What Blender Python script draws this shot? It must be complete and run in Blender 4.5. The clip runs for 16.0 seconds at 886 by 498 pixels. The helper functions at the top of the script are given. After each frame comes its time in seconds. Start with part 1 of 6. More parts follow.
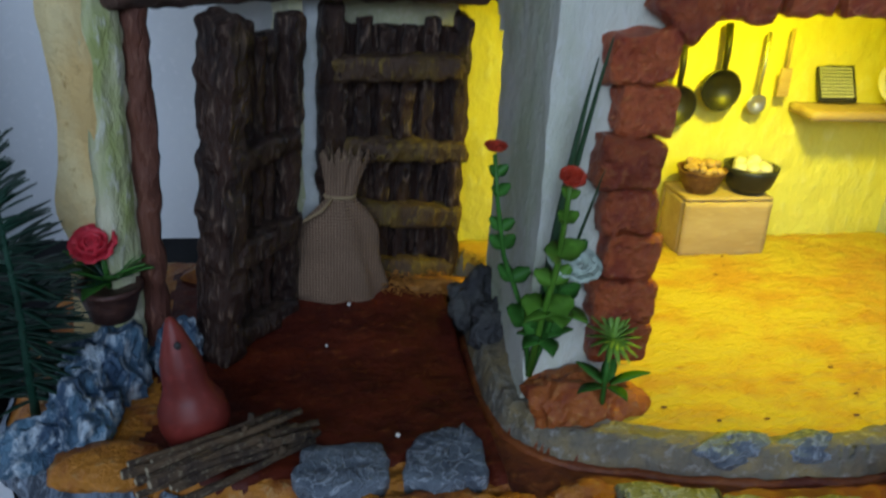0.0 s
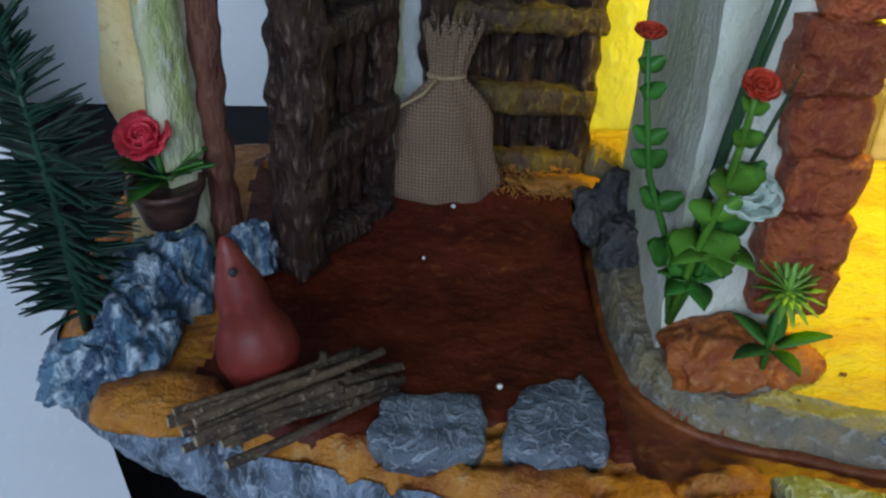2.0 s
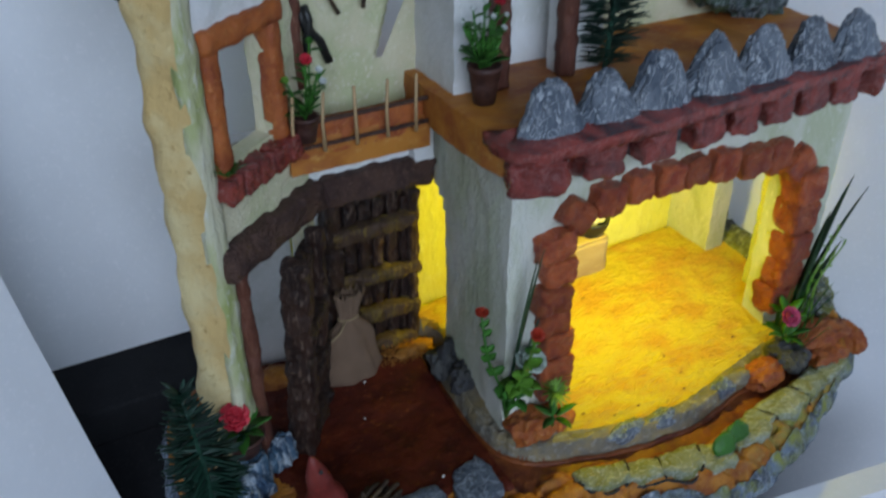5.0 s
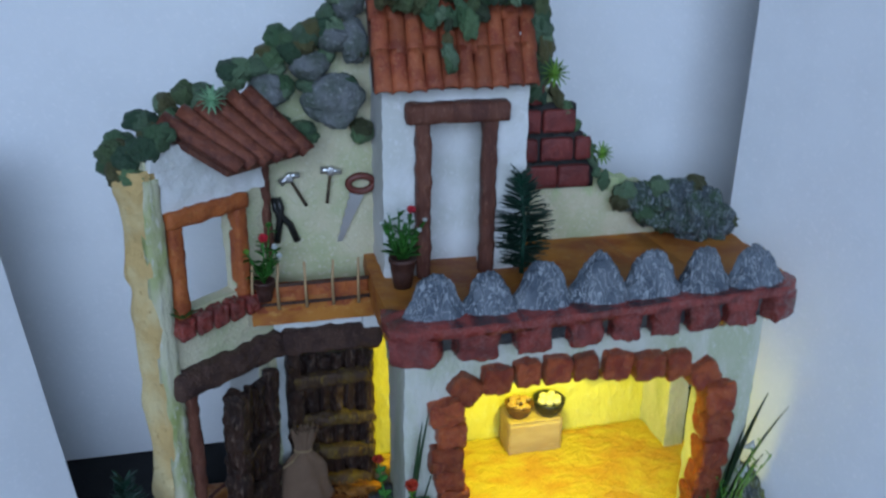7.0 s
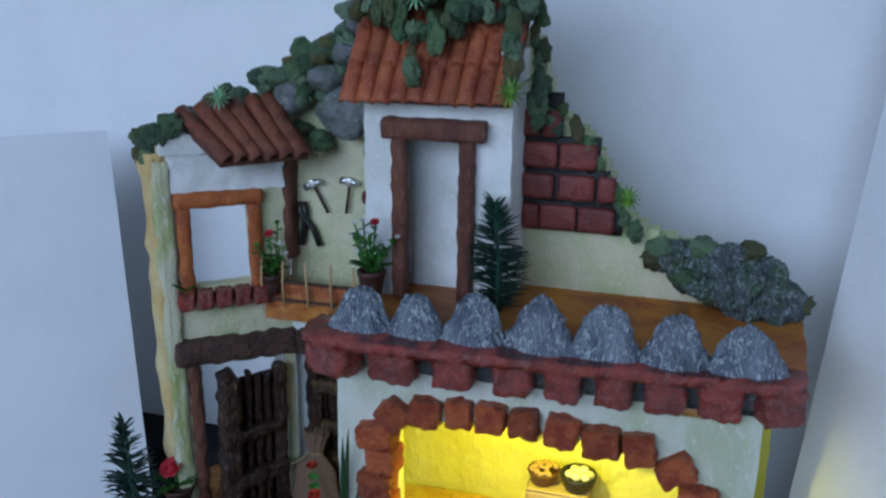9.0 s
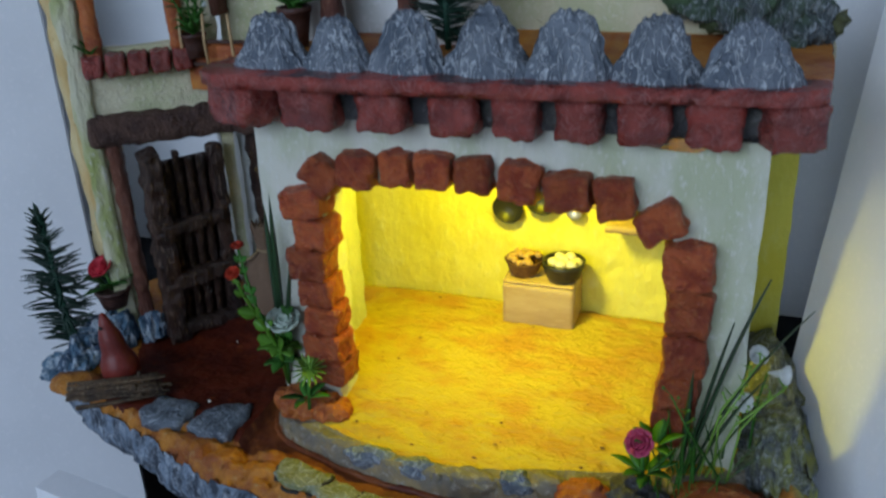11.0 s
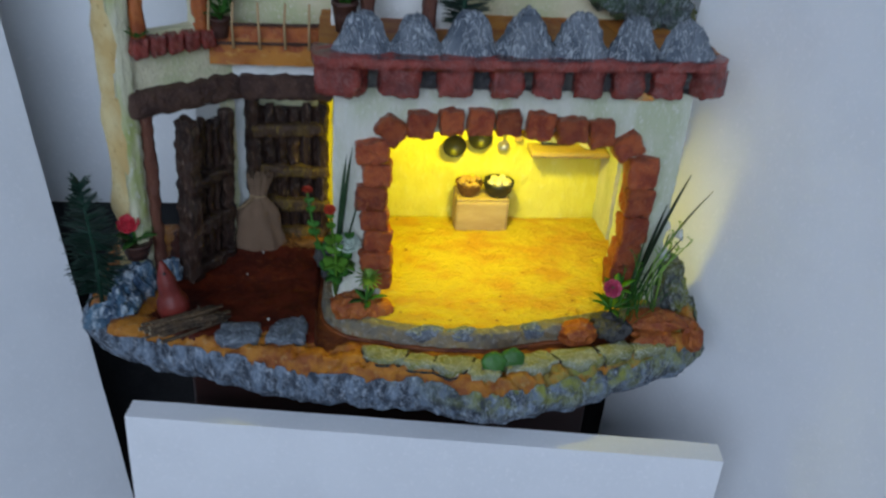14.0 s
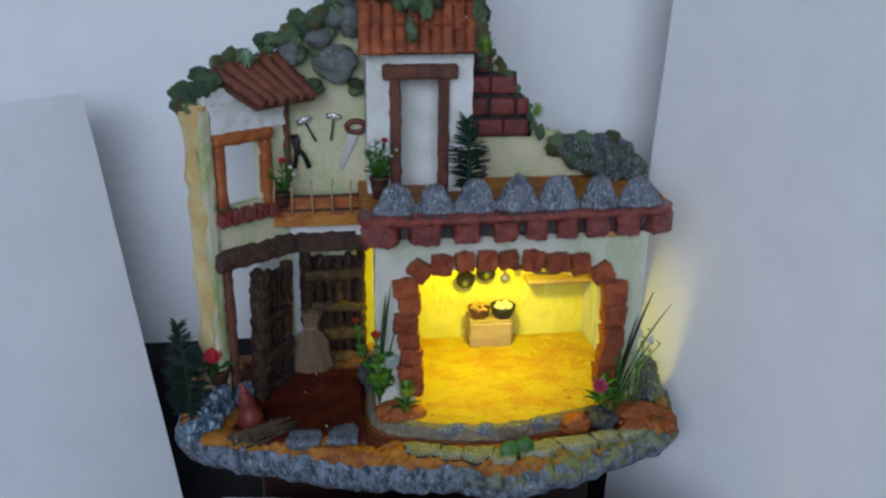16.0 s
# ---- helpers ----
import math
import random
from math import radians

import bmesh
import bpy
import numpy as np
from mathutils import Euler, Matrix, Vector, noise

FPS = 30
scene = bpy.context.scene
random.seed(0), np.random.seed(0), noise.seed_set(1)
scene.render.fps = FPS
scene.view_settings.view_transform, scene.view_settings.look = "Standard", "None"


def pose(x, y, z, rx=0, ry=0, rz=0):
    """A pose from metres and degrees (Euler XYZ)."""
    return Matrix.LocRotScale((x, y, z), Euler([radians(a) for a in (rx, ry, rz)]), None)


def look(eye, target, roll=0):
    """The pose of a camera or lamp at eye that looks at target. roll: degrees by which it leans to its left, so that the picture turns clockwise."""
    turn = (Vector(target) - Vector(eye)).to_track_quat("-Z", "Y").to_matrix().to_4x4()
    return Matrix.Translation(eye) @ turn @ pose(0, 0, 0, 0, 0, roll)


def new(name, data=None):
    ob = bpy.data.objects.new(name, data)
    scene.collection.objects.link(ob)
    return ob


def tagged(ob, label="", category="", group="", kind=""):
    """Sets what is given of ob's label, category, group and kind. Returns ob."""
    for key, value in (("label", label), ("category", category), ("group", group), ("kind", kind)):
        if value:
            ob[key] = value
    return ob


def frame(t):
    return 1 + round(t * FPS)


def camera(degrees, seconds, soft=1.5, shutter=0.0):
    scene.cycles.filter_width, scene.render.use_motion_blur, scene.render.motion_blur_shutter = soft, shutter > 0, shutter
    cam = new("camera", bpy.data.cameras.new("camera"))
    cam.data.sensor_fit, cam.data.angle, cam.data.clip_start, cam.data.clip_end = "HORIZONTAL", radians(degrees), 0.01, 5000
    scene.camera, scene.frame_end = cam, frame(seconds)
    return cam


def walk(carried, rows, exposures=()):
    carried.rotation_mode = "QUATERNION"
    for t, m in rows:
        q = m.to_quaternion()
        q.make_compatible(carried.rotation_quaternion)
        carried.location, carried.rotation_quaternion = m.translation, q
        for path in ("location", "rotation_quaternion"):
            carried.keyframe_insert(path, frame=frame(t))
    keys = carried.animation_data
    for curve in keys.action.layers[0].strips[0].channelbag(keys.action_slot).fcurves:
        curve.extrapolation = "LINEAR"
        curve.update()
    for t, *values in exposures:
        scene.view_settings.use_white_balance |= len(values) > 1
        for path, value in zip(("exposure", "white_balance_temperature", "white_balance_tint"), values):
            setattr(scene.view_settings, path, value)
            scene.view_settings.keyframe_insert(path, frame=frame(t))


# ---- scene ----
cam = camera(53.75, 16.0, soft=2.4, shutter=0.4)
PATH = [
    (0, (-0.0970, -0.2292, 0.2430), (-0.0046, 0.2240, 0.0530), 3.37),
    (0.5, (-0.0981, -0.2051, 0.2308), (-0.0168, 0.2391, 0.0163), 3.46),
    (1, (-0.0939, -0.1843, 0.2325), (-0.0458, 0.2523, -0.0065), 3.24),
    (1.5, (-0.0882, -0.1728, 0.2293), (-0.0613, 0.2589, -0.0216), 3.05),
    (2, (-0.0851, -0.1684, 0.2351), (-0.0649, 0.2508, -0.0367), 2.06),
    (2.5, (-0.1189, -0.1715, 0.2478), (-0.0444, 0.2371, -0.0307), 2.75),
    (3, (-0.1765, -0.1871, 0.2714), (-0.0105, 0.1938, -0.0067), 1.05),
    (3.5, (-0.2052, -0.1986, 0.2975), (0.0252, 0.1520, 0.0255), 1.84),
    (4, (-0.2234, -0.2193, 0.3497), (0.0198, 0.1244, 0.0800), 1.65),
    (4.5, (-0.2214, -0.2519, 0.3968), (-0.0050, 0.1013, 0.1168), 0.95),
    (5, (-0.2119, -0.2876, 0.4299), (-0.0152, 0.0868, 0.1632), -0.42),
    (5.2, (-0.2073, -0.3034, 0.4342), (-0.0065, 0.0823, 0.1874), -0.59),
    (7.3, (-0.0458, -0.4372, 0.4798), (0.0096, 0.0316, 0.3149), 1.00),
    (7.5, (-0.0048, -0.4479, 0.4791), (0.0080, 0.0293, 0.3304), 1.06),
    (8, (0.0790, -0.4500, 0.4807), (0.0229, 0.0268, 0.3410), 0.77),
    (8.2, (0.1054, -0.4446, 0.4767), (0.0273, 0.0298, 0.3395), 0.74),
    (10.3, (0.1932, -0.3399, 0.3806), (0.0268, 0.0951, 0.1987), -0.71),
    (10.5, (0.1953, -0.3365, 0.3720), (0.0331, 0.0967, 0.1823), -1.21),
    (11, (0.2010, -0.3262, 0.3493), (0.0406, 0.0995, 0.1418), -2.46),
    (11.5, (0.2005, -0.3176, 0.3279), (0.0510, 0.1027, 0.1021), -3.31),
    (12, (0.1842, -0.3115, 0.3087), (0.0690, 0.1061, 0.0590), -2.74),
    (12.5, (0.1538, -0.3273, 0.3144), (0.0985, 0.0950, 0.0524), 0.50),
    (13, (0.0971, -0.3765, 0.3402), (0.1007, 0.0491, 0.0778), 3.27),
    (13.2, (0.0769, -0.4026, 0.3521), (0.0910, 0.0260, 0.0952), 3.69),
    (13.5, (0.0295, -0.4392, 0.3721), (0.0693, -0.0095, 0.1197), 4.69),
    (14, (-0.0162, -0.4992, 0.4106), (0.0445, -0.0637, 0.1726), 4.05),
    (14.5, (-0.0365, -0.5407, 0.4368), (0.0283, -0.0975, 0.2146), 3.53),
    (15, (-0.0491, -0.5753, 0.4610), (0.0178, -0.1286, 0.2465), 2.43),
    (15.5, (-0.0550, -0.6117, 0.4717), (0.0131, -0.1557, 0.2782), 1.86),
    (16, (-0.0524, -0.6419, 0.4731), (0.0110, -0.1763, 0.3022), 0.70),
]
walk(cam, [(t, look(eye, target, roll)) for t, eye, target, roll in PATH],
     [(0, -0.14, 6250, 13), (1, 0.10, 6250, 11), (2, 0.34, 6350, 11), (2.5, 0.18, 6400, 9), (3, 0.08, 6850, 10), (3.6, -0.02, 6950, 11), (5, 0.06, 6500, 14), (7.3, 0.03, 5800, 13), (8.2, 0.03, 5800, 13), (10.3, 0.0, 6250, 13), (12.5, -0.24, 6500, 15), (14, -0.05, 6550, 14), (16, -0.05, 6850, 17)])

# ---- world, assumed window light and lamps ----
world = bpy.data.worlds.new("daylight")
scene.world = world
world.use_nodes = True
wn = world.node_tree
sky = wn.nodes.new("ShaderNodeTexSky")
sky.sky_type, sky.sun_disc = "NISHITA", False
sky.sun_elevation, sky.sun_rotation = radians(35), radians(200)
wn.nodes["Background"].inputs["Strength"].default_value = 0.08
wn.links.new(sky.outputs["Color"], wn.nodes["Background"].inputs["Color"])


def area_lamp(name, eye, target, w, h, watts, colour):
    d = bpy.data.lights.new(name, "AREA")
    d.shape, d.size, d.size_y, d.energy, d.color = "RECTANGLE", w, h, watts, colour
    ob = new(name, d)
    ob.matrix_world = look(eye, target)
    return ob


# key light: daylight from an assumed window, unseen behind the camera
area_lamp("assumed_window_light", (-0.50, -2.20, 1.08), (0.0, 0.05, 0.22), 2.30, 1.00, 39.5, (0.57, 0.76, 1.0))


def led(name, p, target, watts, r, cone):
    d = bpy.data.lights.new(name, "SPOT")
    d.energy, d.color, d.shadow_soft_size = watts, (1.0, 0.90, 0.0), r
    d.spot_size, d.spot_blend = radians(cone), 0.9
    ob = new(name, d)
    ob.matrix_world = look(p, target)
    return ob


# a bright warm LED under the ceiling of the little kitchen
led("led_and_leak_light", (0.087, 0.042, 0.231), (0.074, 0.095, 0.090), 1.10, 0.008, 174)
# a faint second lamp added beside the facade to brighten the yellow leak
led("led_and_leak_light", (0.176, 0.040, 0.236), (0.180, 0.020, 0.240), 0.14, 0.006, 150)

# ---- materials ----
def nodes_of(name):
    m = bpy.data.materials.new(name)
    m.use_nodes = True
    return m, m.node_tree, m.node_tree.nodes["Principled BSDF"]


def mix_noise(nt, pos, scale, lo, hi, detail=4.0, rough=0.6, squash=None):
    src = pos
    if squash:
        mp = nt.nodes.new("ShaderNodeMapping")
        mp.inputs["Scale"].default_value = squash
        nt.links.new(pos, mp.inputs["Vector"])
        src = mp.outputs["Vector"]
    n = nt.nodes.new("ShaderNodeTexNoise")
    n.inputs["Scale"].default_value, n.inputs["Detail"].default_value, n.inputs["Roughness"].default_value = scale, detail, rough
    nt.links.new(src, n.inputs["Vector"])
    r = nt.nodes.new("ShaderNodeMapRange")
    r.inputs["From Min"].default_value, r.inputs["From Max"].default_value = lo, hi
    nt.links.new(n.outputs["Fac"], r.inputs["Value"])
    return r.outputs["Result"]


def blend(nt, fac, a, b):
    mx = nt.nodes.new("ShaderNodeMix")
    mx.data_type = "RGBA"
    if isinstance(fac, float):
        mx.inputs[0].default_value = fac
    else:
        nt.links.new(fac, mx.inputs[0])
    for k, v in ((6, a), (7, b)):
        if isinstance(v, tuple):
            mx.inputs[k].default_value = (*v, 1)
        else:
            nt.links.new(v, mx.inputs[k])
    return mx.outputs[2]


def paint(name, base, stain, grain, size=0.02, fine=0.002, rough=0.6, bump=0.4, dist=0.001, squash=None, vary=0.0,
          stain_at=(0.42, 0.62), grain_at=(0.55, 0.75), spec=0.4, metal=0.0, tone=0.82):
    """Hand-painted surface: a base colour, broad stains of a second and fine flecks of a third, with relief."""
    base, stain, grain = (tuple(v * tone for v in c) for c in (base, stain, grain))
    m, nt, b = nodes_of(name)
    pos = nt.nodes.new("ShaderNodeNewGeometry").outputs["Position"]
    big = mix_noise(nt, pos, 1 / size, *stain_at, squash=squash)
    small = mix_noise(nt, pos, 1 / fine, *grain_at, detail=3.0, squash=squash)
    col = blend(nt, small, blend(nt, big, base, stain), grain)
    if vary:
        inf = nt.nodes.new("ShaderNodeObjectInfo")
        hs = nt.nodes.new("ShaderNodeHueSaturation")
        mr = nt.nodes.new("ShaderNodeMapRange")
        mr.inputs["To Min"].default_value, mr.inputs["To Max"].default_value = 1 - vary, 1 + vary
        nt.links.new(inf.outputs["Random"], mr.inputs["Value"])
        nt.links.new(mr.outputs["Result"], hs.inputs["Value"])
        nt.links.new(col, hs.inputs["Color"])
        col = hs.outputs["Color"]
    nt.links.new(col, b.inputs["Base Color"])
    b.inputs["Roughness"].default_value, b.inputs["Metallic"].default_value = rough, metal
    b.inputs["Specular IOR Level"].default_value = spec
    if bump:
        bp = nt.nodes.new("ShaderNodeBump")
        bp.inputs["Strength"].default_value, bp.inputs["Distance"].default_value = bump, dist
        add = nt.nodes.new("ShaderNodeMath")
        nt.links.new(mix_noise(nt, pos, 1 / fine, 0.2, 0.8, detail=5.0, squash=squash), add.inputs[0])
        nt.links.new(mix_noise(nt, pos, 0.35 / fine, 0.2, 0.8, squash=squash), add.inputs[1])
        nt.links.new(add.outputs[0], bp.inputs["Height"])
        nt.links.new(bp.outputs["Normal"], b.inputs["Normal"])
    return m


def plain(name, c, rough=0.5, metal=0.0, vary=0.12, fine=0.004, spec=0.4, see=0.0):
    """A nearly even surface, with slight cloudiness; see: how much light leaks through (leaves)."""
    d = tuple(v * (1 - vary) for v in c)
    l = tuple(min(1, v * (1 + vary)) for v in c)
    m = paint(name, c, d, l, size=fine * 5, fine=fine, rough=rough, bump=0.1, dist=0.0005, spec=spec, metal=metal)
    if see:
        m.node_tree.nodes["Principled BSDF"].inputs["Subsurface Weight"].default_value = 0.0
    return m


M = {}
M["cream"] = paint("cream_plaster", (0.74, 0.68, 0.46), (0.58, 0.60, 0.34), (0.84, 0.79, 0.62), 0.03, 0.0025, 0.75, 0.6, 0.0012)
M["tan"] = paint("tan_plaster", (0.70, 0.48, 0.19), (0.78, 0.63, 0.32), (0.46, 0.29, 0.10), 0.03, 0.004, 0.75, 0.6, 0.002, grain_at=(0.62, 0.75))
M["moss_plaster"] = paint("mossy_plaster", (0.70, 0.67, 0.46), (0.42, 0.47, 0.16), (0.78, 0.77, 0.66), 0.022, 0.003, 0.75, 0.7, 0.002, squash=(1, 1, 0.4))
M["facade"] = paint("facade_plaster", (0.75, 0.75, 0.64), (0.56, 0.60, 0.40), (0.80, 0.80, 0.73), 0.04, 0.002, 0.75, 0.6, 0.0012, squash=(1, 1, 0.5))
M["white_wall"] = paint("whitewashed_plaster", (0.86, 0.86, 0.84), (0.74, 0.75, 0.70), (0.92, 0.92, 0.92), 0.03, 0.003, 0.75, 0.4, 0.001)
M["kitchen_wall"] = paint("kitchen_plaster", (0.84, 0.78, 0.12), (0.80, 0.72, 0.08), (0.86, 0.82, 0.20), 0.02, 0.006, 0.7, 0.7, 0.0016, squash=(1, 1, 0.6))
M["brick"] = paint("terracotta_brick", (0.50, 0.112, 0.035), (0.30, 0.048, 0.022), (0.60, 0.21, 0.07), 0.008, 0.0022, 0.30, 1.0, 0.0018, vary=0.25)
M["cornice"] = paint("oxblood_paint", (0.30, 0.045, 0.032), (0.17, 0.025, 0.02), (0.50, 0.22, 0.19), 0.010, 0.0014, 0.16, 0.8, 0.001, vary=0.15, grain_at=(0.70, 0.85), spec=0.6)
M["ridge_stone"] = paint("drybrushed_slate", (0.10, 0.125, 0.16), (0.20, 0.23, 0.27), (0.55, 0.57, 0.60), 0.016, 0.0030, 0.55, 1.0, 0.0014, vary=0.12, grain_at=(0.66, 0.82), squash=(1, 1, 0.7))
M["rim"] = paint("drybrushed_rim_rock", (0.045, 0.060, 0.085), (0.19, 0.25, 0.33), (0.50, 0.57, 0.65), 0.008, 0.0035, 0.55, 1.0, 0.0022, stain_at=(0.44, 0.60), grain_at=(0.56, 0.74), squash=(1, 1, 0.6))
M["rim_green"] = paint("mossy_rim_rock", (0.10, 0.115, 0.12), (0.26, 0.28, 0.06), (0.50, 0.53, 0.50), 0.018, 0.003, 0.55, 1.0, 0.002, grain_at=(0.55, 0.74))
M["ochre"] = paint("ochre_rock", (0.54, 0.205, 0.020), (0.30, 0.080, 0.014), (0.56, 0.33, 0.12), 0.014, 0.004, 0.5, 0.8, 0.002, grain_at=(0.58, 0.78))
M["maroon"] = paint("red_earth", (0.115, 0.018, 0.007), (0.060, 0.009, 0.005), (0.24, 0.065, 0.018), 0.016, 0.0035, 0.5, 0.6, 0.0010, squash=(0.8, 1, 1), spec=0.2, grain_at=(0.58, 0.80))
M["path"] = paint("rust_earth", (0.27, 0.075, 0.018), (0.14, 0.030, 0.014), (0.36, 0.12, 0.03), 0.02, 0.004, 0.45, 0.6, 0.001)
M["floor"] = paint("ochre_kitchen_floor", (0.68, 0.50, 0.028), (0.62, 0.33, 0.020), (0.42, 0.18, 0.02), 0.018, 0.0030, 0.6, 1.0, 0.0020, squash=(0.55, 1, 1), grain_at=(0.62, 0.80))
M["rust_stone"] = paint("rust_orange_stone", (0.44, 0.120, 0.020), (0.26, 0.050, 0.014), (0.54, 0.23, 0.06), 0.010, 0.003, 0.5, 0.8, 0.0014)
M["kerb"] = paint("grey_kerb_stone", (0.19, 0.17, 0.13), (0.33, 0.25, 0.12), (0.42, 0.40, 0.36), 0.02, 0.003, 0.55, 0.9, 0.0015)
M["flag"] = paint("lichen_flagstone", (0.34, 0.37, 0.24), (0.24, 0.245, 0.055), (0.48, 0.50, 0.42), 0.012, 0.002, 0.55, 0.9, 0.0012, vary=0.12)
M["slate"] = paint("blue_slate", (0.10, 0.125, 0.16), (0.20, 0.24, 0.28), (0.46, 0.50, 0.53), 0.012, 0.0018, 0.45, 0.9, 0.001, vary=0.1, grain_at=(0.60, 0.78))
M["dark_rock_and_shade"] = paint("dark_rock_and_shade", (0.055, 0.055, 0.06), (0.10, 0.10, 0.09), (0.22, 0.22, 0.22), 0.012, 0.003, 0.5, 1.0, 0.002, grain_at=(0.6, 0.8))
M["blue_rock"] = paint("blue_rock", (0.030, 0.065, 0.12), (0.10, 0.20, 0.29), (0.60, 0.68, 0.74), 0.012, 0.0042, 0.5, 1.0, 0.0018, grain_at=(0.50, 0.68), squash=(1, 1, 0.4))
M["wood"] = paint("dark_painted_wood", (0.050, 0.022, 0.014), (0.020, 0.009, 0.007), (0.25, 0.165, 0.115), 0.008, 0.0018, 0.42, 1.0, 0.0022, squash=(1, 1, 0.25), vary=0.15)
# dark wood with ochre patches and flecks, for the shut door's cross bars
M["ochre_wood"] = paint("ochre_flecked_wood", (0.075, 0.040, 0.022), (0.14, 0.085, 0.016), (0.27, 0.18, 0.025), 0.012, 0.0022, 0.55, 1.0, 0.0016, squash=(1, 1, 0.4), stain_at=(0.5, 0.64))
M["lintel"] = paint("brown_beam", (0.105, 0.052, 0.036), (0.06, 0.028, 0.022), (0.19, 0.11, 0.08), 0.012, 0.0018, 0.6, 1.0, 0.0014)
M["redwood"] = paint("red_brown_wood", (0.17, 0.06, 0.035), (0.11, 0.034, 0.022), (0.29, 0.13, 0.08), 0.012, 0.0018, 0.55, 0.9, 0.0012, squash=(1, 1, 0.3))
M["orange_wood"] = paint("orange_stained_frame", (0.50, 0.135, 0.030), (0.32, 0.07, 0.022), (0.58, 0.22, 0.06), 0.014, 0.002, 0.5, 0.7, 0.001)
M["terrace"] = paint("orange_terrace_paint", (0.56, 0.215, 0.030), (0.36, 0.095, 0.022), (0.62, 0.30, 0.07), 0.03, 0.003, 0.6, 0.5, 0.001, squash=(0.6, 1, 1))
M["tile"] = paint("terracotta_roof_tile", (0.42, 0.110, 0.042), (0.27, 0.055, 0.026), (0.50, 0.19, 0.08), 0.012, 0.002, 0.55, 0.6, 0.0008, vary=0.25)
M["dark_tile"] = paint("dark_roof_tile", (0.24, 0.070, 0.036), (0.13, 0.034, 0.022), (0.34, 0.12, 0.06), 0.010, 0.002, 0.5, 0.8, 0.001, vary=0.2)
M["bush"] = paint("sponge_bush", (0.040, 0.075, 0.036), (0.022, 0.042, 0.024), (0.12, 0.17, 0.11), 0.012, 0.0022, 0.55, 1.0, 0.002, vary=0.25)
M["grey_rock"] = paint("grey_hill_rock", (0.23, 0.245, 0.25), (0.12, 0.15, 0.12), (0.42, 0.43, 0.43), 0.014, 0.0022, 0.55, 1.0, 0.0016, vary=0.15)
M["outcrop"] = paint("green_grey_outcrop", (0.075, 0.095, 0.105), (0.055, 0.10, 0.05), (0.34, 0.38, 0.40), 0.012, 0.0026, 0.5, 1.0, 0.0018, grain_at=(0.58, 0.78), squash=(1, 1, 0.6))
M["red_brick"] = paint("dark_red_brick", (0.20, 0.036, 0.030), (0.13, 0.022, 0.02), (0.27, 0.07, 0.055), 0.012, 0.002, 0.5, 0.6, 0.0008, vary=0.15)
M["mortar_and_shade"] = plain("dark_mortar_and_shade", (0.03, 0.028, 0.026), 0.7)
M["leaf"] = plain("plastic_leaf", (0.055, 0.195, 0.030), 0.42, vary=0.35, spec=0.2)
M["fern"] = plain("plastic_fern", (0.014, 0.060, 0.036), 0.45, vary=0.3)
M["grass"] = plain("dark_grass_blade", (0.030, 0.075, 0.030), 0.4, vary=0.3)
M["lime"] = plain("lime_plastic", (0.22, 0.42, 0.055), 0.45, vary=0.25)
M["pad"] = plain("moss_green_pad", (0.045, 0.17, 0.022), 0.5, vary=0.3)
M["lime_leaf"] = plain("pale_green_leaf", (0.11, 0.27, 0.030), 0.42, vary=0.3, spec=0.2)
M["pale_flower"] = plain("pale_mint_petals", (0.58, 0.68, 0.58), 0.5, vary=0.1)
M["mint"] = plain("mint_flower", (0.30, 0.55, 0.30), 0.5, vary=0.15)
M["white"] = plain("white_petals", (0.75, 0.78, 0.74), 0.5, vary=0.08)
M["red"] = plain("red_petals", (0.68, 0.035, 0.06), 0.5, vary=0.25)
M["orange"] = plain("orange_petals", (0.62, 0.06, 0.025), 0.5, vary=0.2)
M["pink"] = plain("magenta_petals", (0.50, 0.050, 0.13), 0.5, vary=0.25)
M["pot"] = paint("brown_pot", (0.085, 0.035, 0.026), (0.05, 0.022, 0.018), (0.13, 0.06, 0.04), 0.01, 0.002, 0.5, 0.5, 0.0006)
M["gourd"] = paint("red_clay", (0.21, 0.026, 0.017), (0.15, 0.019, 0.014), (0.25, 0.034, 0.028), 0.02, 0.003, 0.45, 0.15, 0.0004)
M["twig"] = paint("grey_brown_twig", (0.12, 0.072, 0.036), (0.045, 0.026, 0.016), (0.30, 0.24, 0.15), 0.008, 0.0014, 0.7, 1.0, 0.0008, vary=0.2)
M["stick"] = plain("pale_bamboo_stick", (0.55, 0.36, 0.18), 0.55)
M["twig_end"] = plain("cut_twig_end", (0.42, 0.34, 0.22), 0.7)
M["straw"] = plain("orange_straw", (0.50, 0.20, 0.03), 0.7, vary=0.4)
M["rope"] = plain("jute_cord", (0.34, 0.24, 0.13), 0.85)
M["crate"] = paint("balsa_crate", (0.55, 0.40, 0.20), (0.46, 0.31, 0.14), (0.60, 0.46, 0.25), 0.01, 0.002, 0.65, 0.5, 0.0004, squash=(0.2, 1, 1))
M["black_iron"] = plain("black_iron", (0.022, 0.022, 0.02), 0.4, vary=0.3)
M["basket"] = paint("brown_basket", (0.22, 0.10, 0.03), (0.13, 0.05, 0.02), (0.36, 0.19, 0.07), 0.005, 0.001, 0.6, 0.9, 0.0006)
M["bread"] = plain("golden_bread", (0.52, 0.32, 0.11), 0.6, vary=0.25)
M["egg"] = plain("cream_egg", (0.76, 0.70, 0.50), 0.45, vary=0.05)
M["steel"] = plain("polished_steel", (0.85, 0.85, 0.85), 0.40, metal=1.0, vary=0.06)
M["saw_grip"] = plain("red_brown_handle", (0.16, 0.04, 0.028), 0.4)
